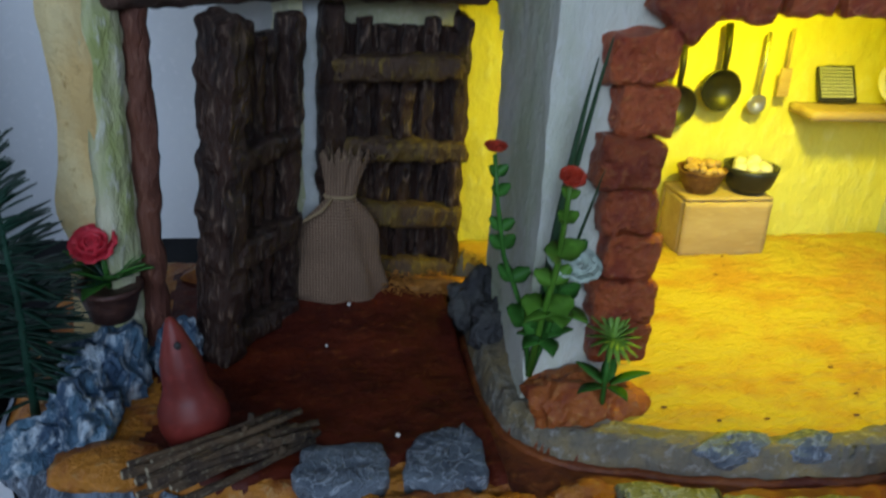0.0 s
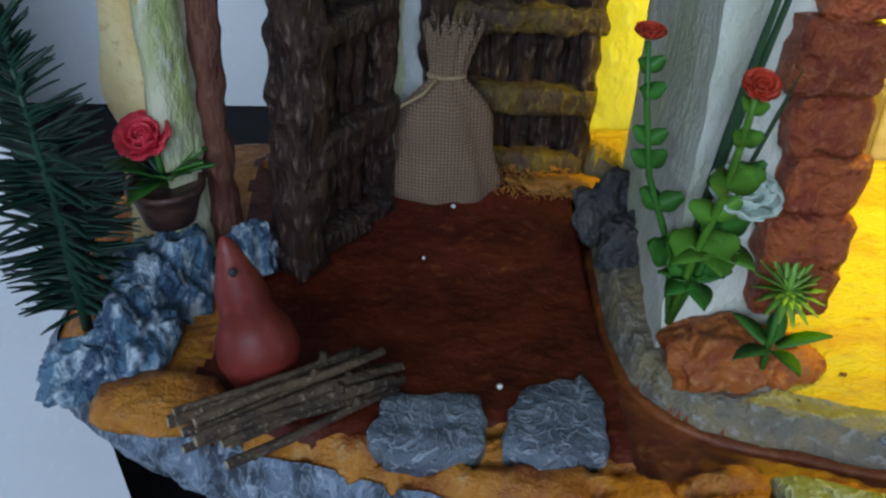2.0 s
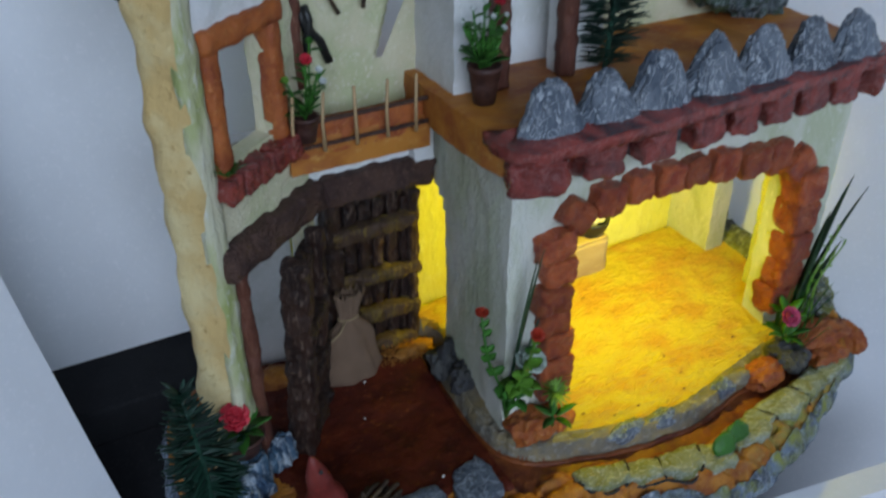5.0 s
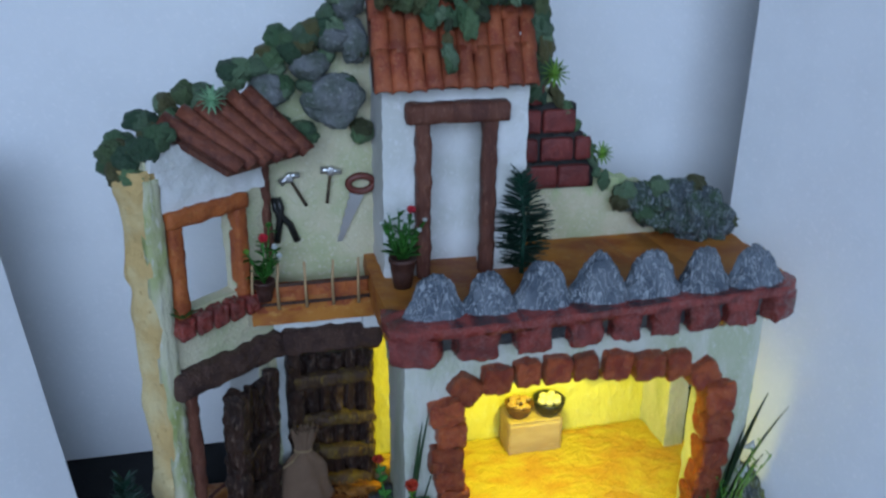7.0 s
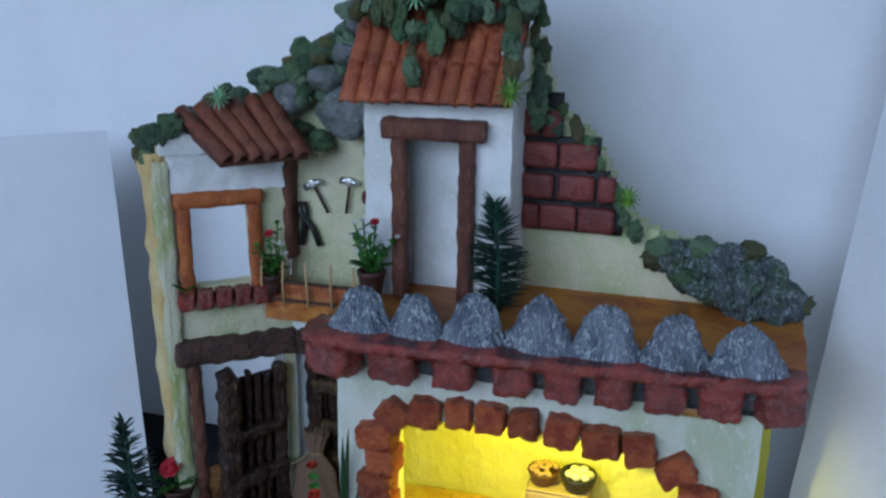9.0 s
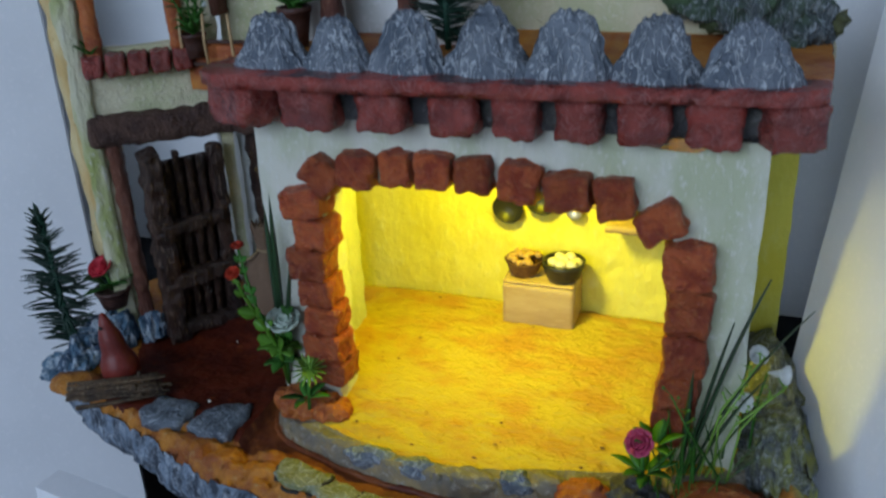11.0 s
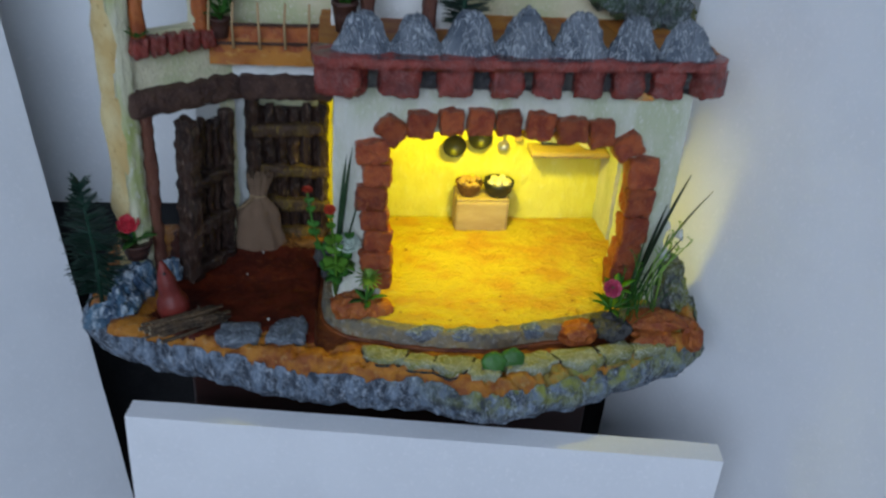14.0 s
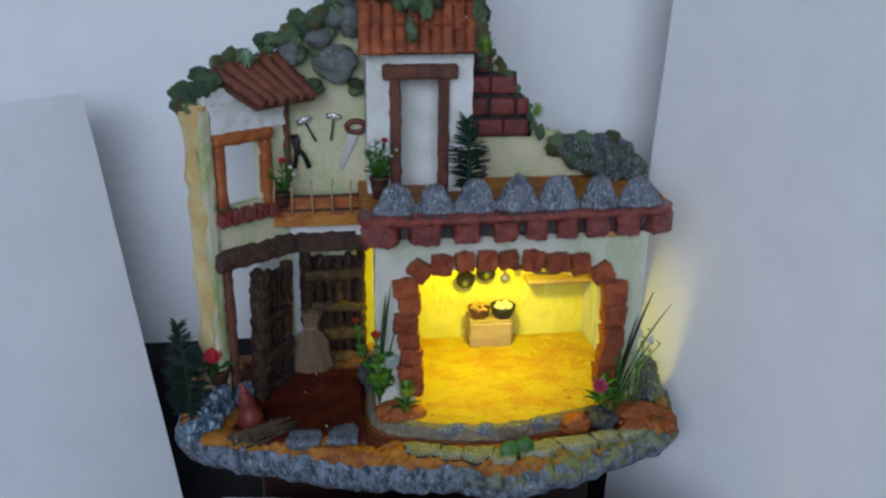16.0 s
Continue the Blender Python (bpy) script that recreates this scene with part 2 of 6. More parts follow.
M["foam"] = paint("white_polystyrene", (0.72, 0.73, 0.75), (0.69, 0.70, 0.72), (0.76, 0.76, 0.78), 0.06, 0.003, 0.8, 0.15, 0.0004, tone=1.08)
M["room_wall"] = paint("room_paint", (0.42, 0.42, 0.42), (0.40, 0.40, 0.40), (0.44, 0.44, 0.44), 0.4, 0.01, 0.8, 0.1, 0.001, tone=1.08)
M["black_table"] = paint("black_table", (0.018, 0.019, 0.021), (0.012, 0.012, 0.014), (0.030, 0.030, 0.032), 0.05, 0.002, 0.75, 0.2, 0.0004, spec=0.2)
M["red_table"] = plain("mahogany_apron", (0.035, 0.010, 0.008), 0.4)
M["floor_wood"] = paint("wood_floor", (0.11, 0.070, 0.042), (0.08, 0.05, 0.03), (0.14, 0.09, 0.055), 0.2, 0.01, 0.5, 0.2, 0.001)
M["terrace_spot"] = plain("plaster_crumb", (0.7, 0.66, 0.6), 0.8)


def burlap():
    m, nt, b = nodes_of("burlap")
    tc = nt.nodes.new("ShaderNodeTexCoord")
    col = None
    hs = []
    for axis, k in (("Z", 1400), ("X", 1400)):
        w = nt.nodes.new("ShaderNodeTexWave")
        w.bands_direction = axis
        w.inputs["Scale"].default_value, w.inputs["Distortion"].default_value, w.inputs["Detail Scale"].default_value = k / 5.2, 1.2, 2
        nt.links.new(tc.outputs["Object"], w.inputs["Vector"])
        hs.append(w.outputs["Fac"])
    mul = nt.nodes.new("ShaderNodeMath")
    mul.operation = "MULTIPLY"
    nt.links.new(hs[0], mul.inputs[0])
    nt.links.new(hs[1], mul.inputs[1])
    big = mix_noise(nt, tc.outputs["Object"], 90, 0.35, 0.65)
    col = blend(nt, mul.outputs[0], (0.12, 0.072, 0.042), blend(nt, big, (0.40, 0.25, 0.16), (0.28, 0.17, 0.105)))
    nt.links.new(col, b.inputs["Base Color"])
    b.inputs["Roughness"].default_value = 0.9
    bp = nt.nodes.new("ShaderNodeBump")
    bp.inputs["Strength"].default_value, bp.inputs["Distance"].default_value = 0.8, 0.0006
    nt.links.new(mul.outputs[0], bp.inputs["Height"])
    nt.links.new(bp.outputs["Normal"], b.inputs["Normal"])
    return m


M["burlap"] = burlap()


def second_tone(mat, colours):
    """Each piece takes its own tone between the given colours, over the painted grain."""
    nt = mat.node_tree
    b = nt.nodes["Principled BSDF"]
    inf = nt.nodes.new("ShaderNodeObjectInfo")
    ramp = nt.nodes.new("ShaderNodeValToRGB")
    ramp.color_ramp.interpolation = "LINEAR"
    for k, c in enumerate(colours):
        pos = k / (len(colours) - 1)
        e = ramp.color_ramp.elements[k] if k < 2 else ramp.color_ramp.elements.new(pos)
        e.position, e.color = pos, (*c, 1)
    nt.links.new(inf.outputs["Random"], ramp.inputs["Fac"])
    old = b.inputs["Base Color"].links[0].from_socket
    nt.links.new(blend(nt, 0.62, old, ramp.outputs["Color"]), b.inputs["Base Color"])


second_tone(M["bush"], [(0.02, 0.045, 0.025), (0.17, 0.14, 0.05), (0.07, 0.16, 0.065), (0.24, 0.34, 0.20), (0.035, 0.08, 0.045), (0.17, 0.28, 0.12)])


def mossy_top(mat, moss, x0, x1, z0, z1):
    """Painted moss that gathers along the upper rim towards one end."""
    nt = mat.node_tree
    b = nt.nodes["Principled BSDF"]
    pos = nt.nodes.new("ShaderNodeNewGeometry").outputs["Position"]
    sep = nt.nodes.new("ShaderNodeSeparateXYZ")
    nt.links.new(pos, sep.inputs[0])
    fac = None
    for axis, lo, hi in (("X", x0, x1), ("Z", z0, z1)):
        r = nt.nodes.new("ShaderNodeMapRange")
        r.inputs["From Min"].default_value, r.inputs["From Max"].default_value = lo, hi
        nt.links.new(sep.outputs[axis], r.inputs["Value"])
        if fac is None:
            fac = r.outputs["Result"]
        else:
            mu = nt.nodes.new("ShaderNodeMath")
            mu.operation = "MULTIPLY"
            nt.links.new(fac, mu.inputs[0])
            nt.links.new(r.outputs["Result"], mu.inputs[1])
            fac = mu.outputs[0]
    mu = nt.nodes.new("ShaderNodeMath")
    mu.operation = "MULTIPLY"
    nt.links.new(fac, mu.inputs[0])
    nt.links.new(mix_noise(nt, pos, 90, 0.40, 0.60), mu.inputs[1])
    old = b.inputs["Base Color"].links[0].from_socket
    nt.links.new(blend(nt, mu.outputs[0], old, moss), b.inputs["Base Color"])


def drybrush(mat, colour, scale, amount, width=0.05, squash=(1, 1, 1)):
    """Pale streaks of dry-brushed paint along winding ridges, with relief."""
    nt = mat.node_tree
    b = nt.nodes["Principled BSDF"]
    pos = nt.nodes.new("ShaderNodeNewGeometry").outputs["Position"]
    n = nt.nodes.new("ShaderNodeTexNoise")
    n.inputs["Scale"].default_value, n.inputs["Detail"].default_value, n.inputs["Distortion"].default_value = scale, 2.0, 1.6
    mp = nt.nodes.new("ShaderNodeMapping")
    mp.inputs["Scale"].default_value = squash
    nt.links.new(pos, mp.inputs["Vector"])
    nt.links.new(mp.outputs["Vector"], n.inputs["Vector"])
    off = nt.nodes.new("ShaderNodeMath")
    off.operation = "SUBTRACT"
    off.inputs[1].default_value = 0.5
    nt.links.new(n.outputs["Fac"], off.inputs[0])
    ab = nt.nodes.new("ShaderNodeMath")
    ab.operation = "ABSOLUTE"
    nt.links.new(off.outputs[0], ab.inputs[0])
    r = nt.nodes.new("ShaderNodeMapRange")
    r.interpolation_type = "SMOOTHSTEP"
    r.inputs["From Min"].default_value, r.inputs["From Max"].default_value = width, 0.0
    r.inputs["To Max"].default_value = amount
    nt.links.new(ab.outputs[0], r.inputs["Value"])
    old = b.inputs["Base Color"].links[0].from_socket
    nt.links.new(blend(nt, r.outputs["Result"], old, colour), b.inputs["Base Color"])
    bp = nt.nodes.new("ShaderNodeBump")
    bp.inputs["Strength"].default_value, bp.inputs["Distance"].default_value = 0.7, 0.0012
    nt.links.new(r.outputs["Result"], bp.inputs["Height"])
    nt.links.new(b.inputs["Normal"].links[0].from_socket, bp.inputs["Normal"])
    nt.links.new(bp.outputs["Normal"], b.inputs["Normal"])


drybrush(M["ridge_stone"], (0.56, 0.60, 0.64), 190, 0.75, 0.050, (1, 1, 0.30))
drybrush(M["rim"], (0.50, 0.56, 0.64), 150, 0.30, 0.05, (1, 1, 0.4))
mossy_top(M["rim"], (0.25, 0.27, 0.05), 0.03, 0.09, 0.052, 0.070)
mossy_top(M["cream"], (0.46, 0.55, 0.26), 0.05, 0.09, 0.288, 0.303)
mossy_top(M["ochre"], (0.22, 0.23, 0.05), 0.08, 0.14, 0.0, 0.01)
drybrush(M["rim_green"], (0.44, 0.47, 0.46), 90, 0.45)
drybrush(M["outcrop"], (0.42, 0.47, 0.50), 150, 0.55, 0.045, (1, 1, 0.4))
drybrush(M["slate"], (0.42, 0.47, 0.52), 110, 0.6)
drybrush(M["cornice"], (0.40, 0.18, 0.16), 120, 0.25)
drybrush(M["flag"], (0.54, 0.56, 0.48), 110, 0.6)

# ---- building helpers ----
def thing(name, at, label, category, group="", kind=""):
    ob = new(name)
    ob.empty_display_size = 0.01
    ob.location = at
    return tagged(ob, label, category, group, kind)


def where(ob):
    p = Vector((0, 0, 0))
    while ob is not None:
        p += Vector(ob.location)
        ob = ob.parent
    return p


def part(name, bm, material, parent=None, label="", smooth=True):
    """A bmesh drawn in world metres becomes one mesh object under its thing."""
    off = where(parent)
    me = bpy.data.meshes.new(name)
    bm.normal_update()
    bm.to_mesh(me)
    bm.free()
    me.transform(Matrix.Translation(-off))
    if smooth:
        me.polygons.foreach_set("use_smooth", [True] * len(me.polygons))
        if material in ("facade", "white_wall", "cream", "kitchen_wall", "terrace"):
            me.set_sharp_from_angle(angle=radians(48))
    me.materials.append(M[material])
    ob = new(name, me)
    ob.parent = parent
    return tagged(ob, label)


def piece(name, me, parent, m):
    """One of many alike pieces, on shared mesh data, at the world pose m."""
    ob = new(name, me)
    ob.parent = parent
    ob.matrix_basis = Matrix.Translation(-where(parent)) @ m
    return ob


def rnd(a, b):
    return random.uniform(a, b)


def wobble(verts, amp, scale, seed=0.0):
    for v in verts:
        v.co += noise.noise_vector(v.co / scale + Vector((seed, seed * 1.7, -seed))) * amp


def box(bm, lo, hi, cuts=0, amp=0.0, scale=0.01, m=None, seed=0.0, bevel=0.0):
    lo, hi = Vector(lo), Vector(hi)
    r = bmesh.ops.create_cube(bm, size=1, matrix=Matrix.Translation((lo + hi) / 2) @ Matrix.Diagonal((*(hi - lo), 1)))
    vs = r["verts"]
    if bevel:
        es = {e for v in vs for e in v.link_edges}
        rr = bmesh.ops.bevel(bm, geom=list(es), offset=bevel, segments=2, affect="EDGES", profile=0.6)
        vs = list({v for f in rr["faces"] for v in f.verts} | {v for v in vs if v.is_valid})
        vs = list({w for v in vs for f in v.link_faces for w in f.verts})
    if cuts:
        es = {e for v in vs for e in v.link_edges}
        longest = max(hi - lo)
        for _ in range(cuts):
            es = [e for e in {e for v in vs for e in v.link_edges} if e.calc_length() > longest / (2 ** cuts) * 0.75]
            if not es:
                break
            rr = bmesh.ops.subdivide_edges(bm, edges=es, cuts=1, use_grid_fill=True)
            vs = list(set(vs) | {g for g in rr["geom_inner"] if isinstance(g, bmesh.types.BMVert)})
    if amp:
        wobble(vs, amp, scale, seed)
    if m is not None:
        bmesh.ops.transform(bm, matrix=m, verts=vs)
    return vs


def grid_box(bm, lo, hi, step, amp, scale, m=None, seed=0.0, rnd_edge=0.0):
    """A box with evenly gridded faces and an uneven, hand-made surface."""
    lo, hi = Vector(lo), Vector(hi)
    size = hi - lo
    n = [max(1, int(round(s / step))) for s in size]
    made = {}

    def vert(i, j, k):
        key = (i, j, k)
        if key not in made:
            p = Vector((lo[a] + size[a] * q / n[a] for a, q in enumerate(key)))
            if rnd_edge:
                c = (lo + hi) / 2
                inner = [max(0.0, size[a] / 2 - rnd_edge) for a in range(3)]
                d = p - c
                core = Vector(max(-inner[a], min(inner[a], d[a])) for a in range(3))
                o = d - core
                if o.length > 1e-9:
                    p = c + core + o.normalized() * min(o.length, rnd_edge)
            if amp:
                p = p + noise.noise_vector(p / scale + Vector((seed, -seed, seed * 2))) * amp
            if m is not None:
                p = m @ p
            made[key] = bm.verts.new(p)
        return made[key]

    for a in range(3):
        b, c = (a + 1) % 3, (a + 2) % 3
        for side in (0, n[a]):
            for i in range(n[b]):
                for j in range(n[c]):
                    q = []
                    for di, dj in ((0, 0), (1, 0), (1, 1), (0, 1)):
                        key = [0, 0, 0]
                        key[a], key[b], key[c] = side, i + di, j + dj
                        q.append(vert(*key))
                    bm.faces.new(q if side else q[::-1])
    return list(made.values())


def lump(bm, at, size, amp=0.25, scale=0.6, sub=3, seed=0.0, flat=False):
    """A stone or clump: a ball pushed out of shape."""
    r = bmesh.ops.create_icosphere(bm, subdivisions=sub, radius=1)
    off = Vector((seed * 3.1, seed * 1.3, -seed * 2.2))
    for v in r["verts"]:
        d = v.co.normalized()
        k = 1 + amp * noise.noise(d / scale + off) + amp * 0.45 * noise.noise(d / scale * 2.7 + off)
        q = d * k
        v.co = Vector(at) + Vector(q[a] * size[a] for a in range(3))
    return r["verts"]


def tube(bm, pts, r0, r1=None, n=6, rough=0.0):
    r1 = r0 if r1 is None else r1
    pts = [Vector(p) for p in pts]
    rings = []
    for i, p in enumerate(pts):
        d = (pts[min(i + 1, len(pts) - 1)] - pts[max(i - 1, 0)]).normalized()
        a = d.orthogonal().normalized() if i == 0 else (rings_a - d * rings_a.dot(d)).normalized()
        rings_a = a
        b = d.cross(a)
        r = r0 + (r1 - r0) * i / (len(pts) - 1)
        ring = []
        for k in range(n):
            w = 2 * math.pi * k / n
            rr = r * (1 + rough * rnd(-1, 1))
            ring.append(bm.verts.new(p + (a * math.cos(w) + b * math.sin(w)) * rr))
        rings.append(ring)
    for x, y in zip(rings, rings[1:]):
        for k in range(n):
            bm.faces.new((x[k], x[(k + 1) % n], y[(k + 1) % n], y[k]))
    bm.faces.new(rings[0][::-1])
    bm.faces.new(rings[-1])


def lathe(bm, prof, at, n=20, amp=0.0, m=None):
    """A turned form from (radius, height) pairs round a vertical axis."""
    at = Vector(at)
    rings = []
    for r, z in prof:
        ring = []
        for k in range(n):
            w = 2 * math.pi * k / n
            p = Vector((r * math.cos(w), r * math.sin(w), z))
            p = (m @ p) if m is not None else p
            ring.append(bm.verts.new(at + p + (noise.noise_vector(p * 120) * amp if amp else Vector())))
        rings.append(ring)
    for x, y in zip(rings, rings[1:]):
        for k in range(n):
            bm.faces.new((x[k], x[(k + 1) % n], y[(k + 1) % n], y[k]))
    if prof[0][0] > 1e-6:
        bm.faces.new(rings[0][::-1])
    if prof[-1][0] > 1e-6:
        bm.faces.new(rings[-1])


def blade(bm, base, way, length, width, bend=(0, 0, -0.3), seg=4, fold=0.25, tip=0.15, face=(0, 0, 1)):
    """A leaf, needle or petal: a folded strip with a midrib, thin but solid."""
    way = Vector(way).normalized()
    side = way.cross(Vector(face))
    side = side.normalized() if side.length > 0.05 else Vector((1, 0, 0))
    nor = side.cross(way).normalized()
    rows = []
    p = Vector(base)
    d = way.copy()
    for i in range(seg + 1):
        f = i / seg
        w = width * (math.sin(math.pi * min(1, 0.12 + f * 0.88)) ** 0.7 if i < seg else tip * 0.5) * 0.5
        rows.append([bm.verts.new(p - side * w + nor * w * fold), bm.verts.new(p), bm.verts.new(p + side * w + nor * w * fold),
                     bm.verts.new(p - nor * width * 0.12)])
        d = (d + Vector(bend) / seg).normalized()
        p = p + d * (length / seg)
    for a, b in zip(rows, rows[1:]):
        bm.faces.new((a[0], a[1], b[1], b[0]))
        bm.faces.new((a[1], a[2], b[2], b[1]))
        bm.faces.new((a[3], a[0], b[0], b[3]))
        bm.faces.new((a[2], a[3], b[3], b[2]))


def prism(bm, plan, z0, z1, step, amp, scale, seed=0.0, closed=True):
    """An upright solid over a plan, gridded and uneven. plan: (x, y) corners, anticlockwise."""
    pts = []
    n = len(plan)
    for i in range(n if closed else n - 1):
        a, b = Vector((*plan[i], 0)), Vector((*plan[(i + 1) % n], 0))
        k = max(1, int((b - a).length / step))
        pts += [a + (b - a) * j / k for j in range(k)]
    rows = max(1, int((z1 - z0) / step))
    rings = []
    for r in range(rows + 1):
        z = z0 + (z1 - z0) * r / rows
        rings.append([bm.verts.new(Vector((p.x, p.y, z)) + noise.noise_vector(Vector((p.x, p.y, z)) / scale + Vector((seed,) * 3)) * amp) for p in pts])
    k = len(pts)
    for a, b in zip(rings, rings[1:]):
        for i in range(k):
            bm.faces.new((a[i], a[(i + 1) % k], b[(i + 1) % k], b[i]))
    mid = Vector((sum(p.x for p in pts) / k, sum(p.y for p in pts) / k, 0))
    for ring, z, up in ((rings[0], z0, False), (rings[-1], z1, True)):
        cap = [bm.verts.new((v.co.x + (mid - v.co).normalized().x * 0.0015, v.co.y + (mid - v.co).normalized().y * 0.0015, z)) for v in ring]
        for i in range(k):
            q = (ring[i], ring[(i + 1) % k], cap[(i + 1) % k], cap[i])
            bm.faces.new(q if up else q[::-1])
        f = bm.faces.new(cap if up else cap[::-1])
        bmesh.ops.triangulate(bm, faces=[f])


def seg_wall(bm, a, b, z0, z1, thick, holes=(), step=0.004, amp=0.0012, scale=0.008, seed=0.0, top=None):
    """A wall from plan point a to b (front on the right of a to b), gridded, with rectangular holes (s0, s1, z0, z1) right through it; top(s) trims its height."""
    a, b = Vector((*a, 0)), Vector((*b, 0))
    d = (b - a).normalized()
    back = Vector((-d.y, d.x, 0))
    length = (b - a).length

    def cuts(lo, hi, marks):
        marks = sorted({lo, hi, *(m for m in marks if lo < m < hi)})
        out = []
        for p, q in zip(marks, marks[1:]):
            k = max(1, int(round((q - p) / step)))
            out += [p + (q - p) * i / k for i in range(k)]
        return out + [hi]

    ss = cuts(0, length, [h for o in holes for h in o[:2]])
    zs = cuts(z0, z1, [h for o in holes for h in o[2:]])
    solid = {}
    for i in range(len(ss) - 1):
        for j in range(len(zs) - 1):
            s, z = (ss[i] + ss[i + 1]) / 2, (zs[j] + zs[j + 1]) / 2
            if any(o[0] < s < o[1] and o[2] < z < o[3] for o in holes) or (top and z > top(s)):
                continue
            solid[i, j] = True
    made = {}

    def vert(i, j, k):
        if (i, j, k) not in made:
            p = a + d * ss[i] + back * (thick * k) + Vector((0, 0, zs[j]))
            made[i, j, k] = bm.verts.new(p + noise.noise_vector(p / scale + Vector((seed,) * 3)) * amp)
        return made[i, j, k]

    for i, j in solid:
        bm.faces.new([vert(*q) for q in ((i, j, 0), (i + 1, j, 0), (i + 1, j + 1, 0), (i, j + 1, 0))])
        bm.faces.new([vert(*q) for q in ((i, j + 1, 1), (i + 1, j + 1, 1), (i + 1, j, 1), (i, j, 1))])
        for di, dj, e in ((-1, 0, ((i, j), (i, j + 1))), (1, 0, ((i + 1, j + 1), (i + 1, j))), (0, -1, ((i + 1, j), (i, j))), (0, 1, ((i, j + 1), (i + 1, j + 1)))):
            if (i + di, j + dj) not in solid:
                (p, q), (r, s) = e
                bm.faces.new((vert(p, q, 0), vert(r, s, 0), vert(r, s, 1), vert(p, q, 1)))


# ---- the table, and an unseen room added round it ----
def slab_box(name, lo, hi, material, label, category):
    bm = bmesh.new()
    box(bm, lo, hi)
    return tagged(part(name, bm, material, None, smooth=False), label, category, kind="structure")


# this shell stays out of view; it encloses and bounces the daylight
slab_box("floor", (-2.2, -2.2, -0.80), (1.8, 1.2, -0.75), "floor_wood", "unseen brown floor added under the table", "floor")
bm = bmesh.new()
box(bm, (-2.2, -2.2, 1.70), (1.8, 1.2, 1.75))
tagged(part("ceiling", bm, "room_wall", None, smooth=False), "unseen ceiling added to close the room", "ceiling", kind="structure")
slab_box("wall_north", (-2.2, 1.2, -0.75), (1.8, 1.25, 1.70), "room_wall", "unseen wall added to close the room", "wall")
slab_box("wall_east", (1.8, -2.2, -0.75), (1.85, 1.2, 1.70), "room_wall", "unseen wall added to close the room", "wall")
slab_box("wall_west", (-2.25, -2.2, -0.75), (-2.2, 1.2, 1.70), "room_wall", "unseen wall added to close the room", "wall")
bm = bmesh.new()
seg_wall(bm, (1.8, -2.2), (-2.2, -2.2), -0.75, 1.70, 0.05, holes=((1.05, 3.55, 0.40, 1.66),), step=0.5, amp=0)
bmesh.ops.recalc_face_normals(bm, faces=bm.faces)
tagged(part("wall_south", bm, "room_wall", None, smooth=False), "unseen wall added behind the camera, with an assumed window opening", "wall", kind="structure")

TABLE = 0.066
t_ob = thing("table", (-0.1, 0.3, -0.75), "black table under the miniature house", "table")
bm = bmesh.new()
box(bm, (-0.60, 0.160, TABLE - 0.028), (0.60, 0.50, TABLE), bevel=0.003)
box(bm, (-0.135, 0.004, TABLE - 0.028), (0.190, 0.160, TABLE), bevel=0.003)
part("tabletop", bm, "black_table", t_ob)
bm = bmesh.new()
box(bm, (-0.120, 0.030, TABLE - 0.30), (0.180, 0.045, TABLE - 0.028), bevel=0.003)
part("apron", bm, "red_table", t_ob, "dark mahogany apron")
bm = bmesh.new()
box(bm, (-0.58, 0.165, -0.70), (0.58, 0.185, TABLE - 0.028), bevel=0.003)
part("front_panel", bm, "black_table", t_ob)
for x in (-0.12, 0.13):
    for y in (0.05, 0.44):
        bm = bmesh.new()
        box(bm, (x, y, -0.75), (x + 0.05, y + 0.05, TABLE - 0.028), bevel=0.004)
        part("leg", bm, "black_table", t_ob)


def foam_board(at, length, depth, height, turn, label, lean=0.0, tilt=0.0):
    bm = bmesh.new()
    vs = grid_box(bm, (min(0, length), 0, 0), (max(0, length), depth, height), 0.03, 0.0004, 0.03, rnd_edge=0.002)
    ob = part("foam_board", bm, "foam", None)
    ob.data.polygons.foreach_set("use_smooth", [False] * len(ob.data.polygons))
    ob.matrix_world = pose(*at, 0, 0, turn) @ pose(0, 0, 0, lean, tilt, 0)
    return tagged(ob, label, "foam board", "white foam boards")


foam_board((-0.75, 0.212, TABLE), 1.45, 0.02, 0.75, 0, "tall white polystyrene board standing behind the miniature house", lean=-5.0)
foam_board((-0.1716, 0.0529, -0.20), -0.60, 0.018, 0.555, 39, "lower white polystyrene board propped beside the miniature house", lean=-13.8, tilt=-0.9)
foam_board((0.1959, 0.0549, TABLE - 0.3), 0.80, 0.02, 1.05, -60, "white polystyrene board turned towards the miniature house, lit yellow", lean=-9.8, tilt=-4.7)
foam_board((-0.150, -0.047, TABLE - 0.62), 0.382, 0.018, 0.596, -8.3, "white polystyrene board standing upright before the table edge")

# ---- the base ----
OUTLINE = [(-.10, .130), (-.150, .130), (-.176, .116), (-.186, .07), (-.184, .03), (-.166, .012), (-.137, -.004), (-.100, -.020), (-.053, -.037), (-.008, -.049), (.038, -.056),
           (.082, -.069), (.131, -.058), (.186, -.038), (.226, -.016), (.241, .004), (.240, .060), (.238, .112), (.222, .130), (.16, .130), (.03, .131)]
KERB = [(-.0205, .095), (-.0235, .05), (-.0235, .02), (-.0185, .0035), (-.0095, -.0045), (.0015, -.0100), (.0270, -.0178), (.0493, -.0226), (.070, -.0240), (.087, -.0245), (.117, -.0185),
        (.150, -.0105), (.19, -.002), (.216, .02), (.216, .130), (-.0205, .130)]


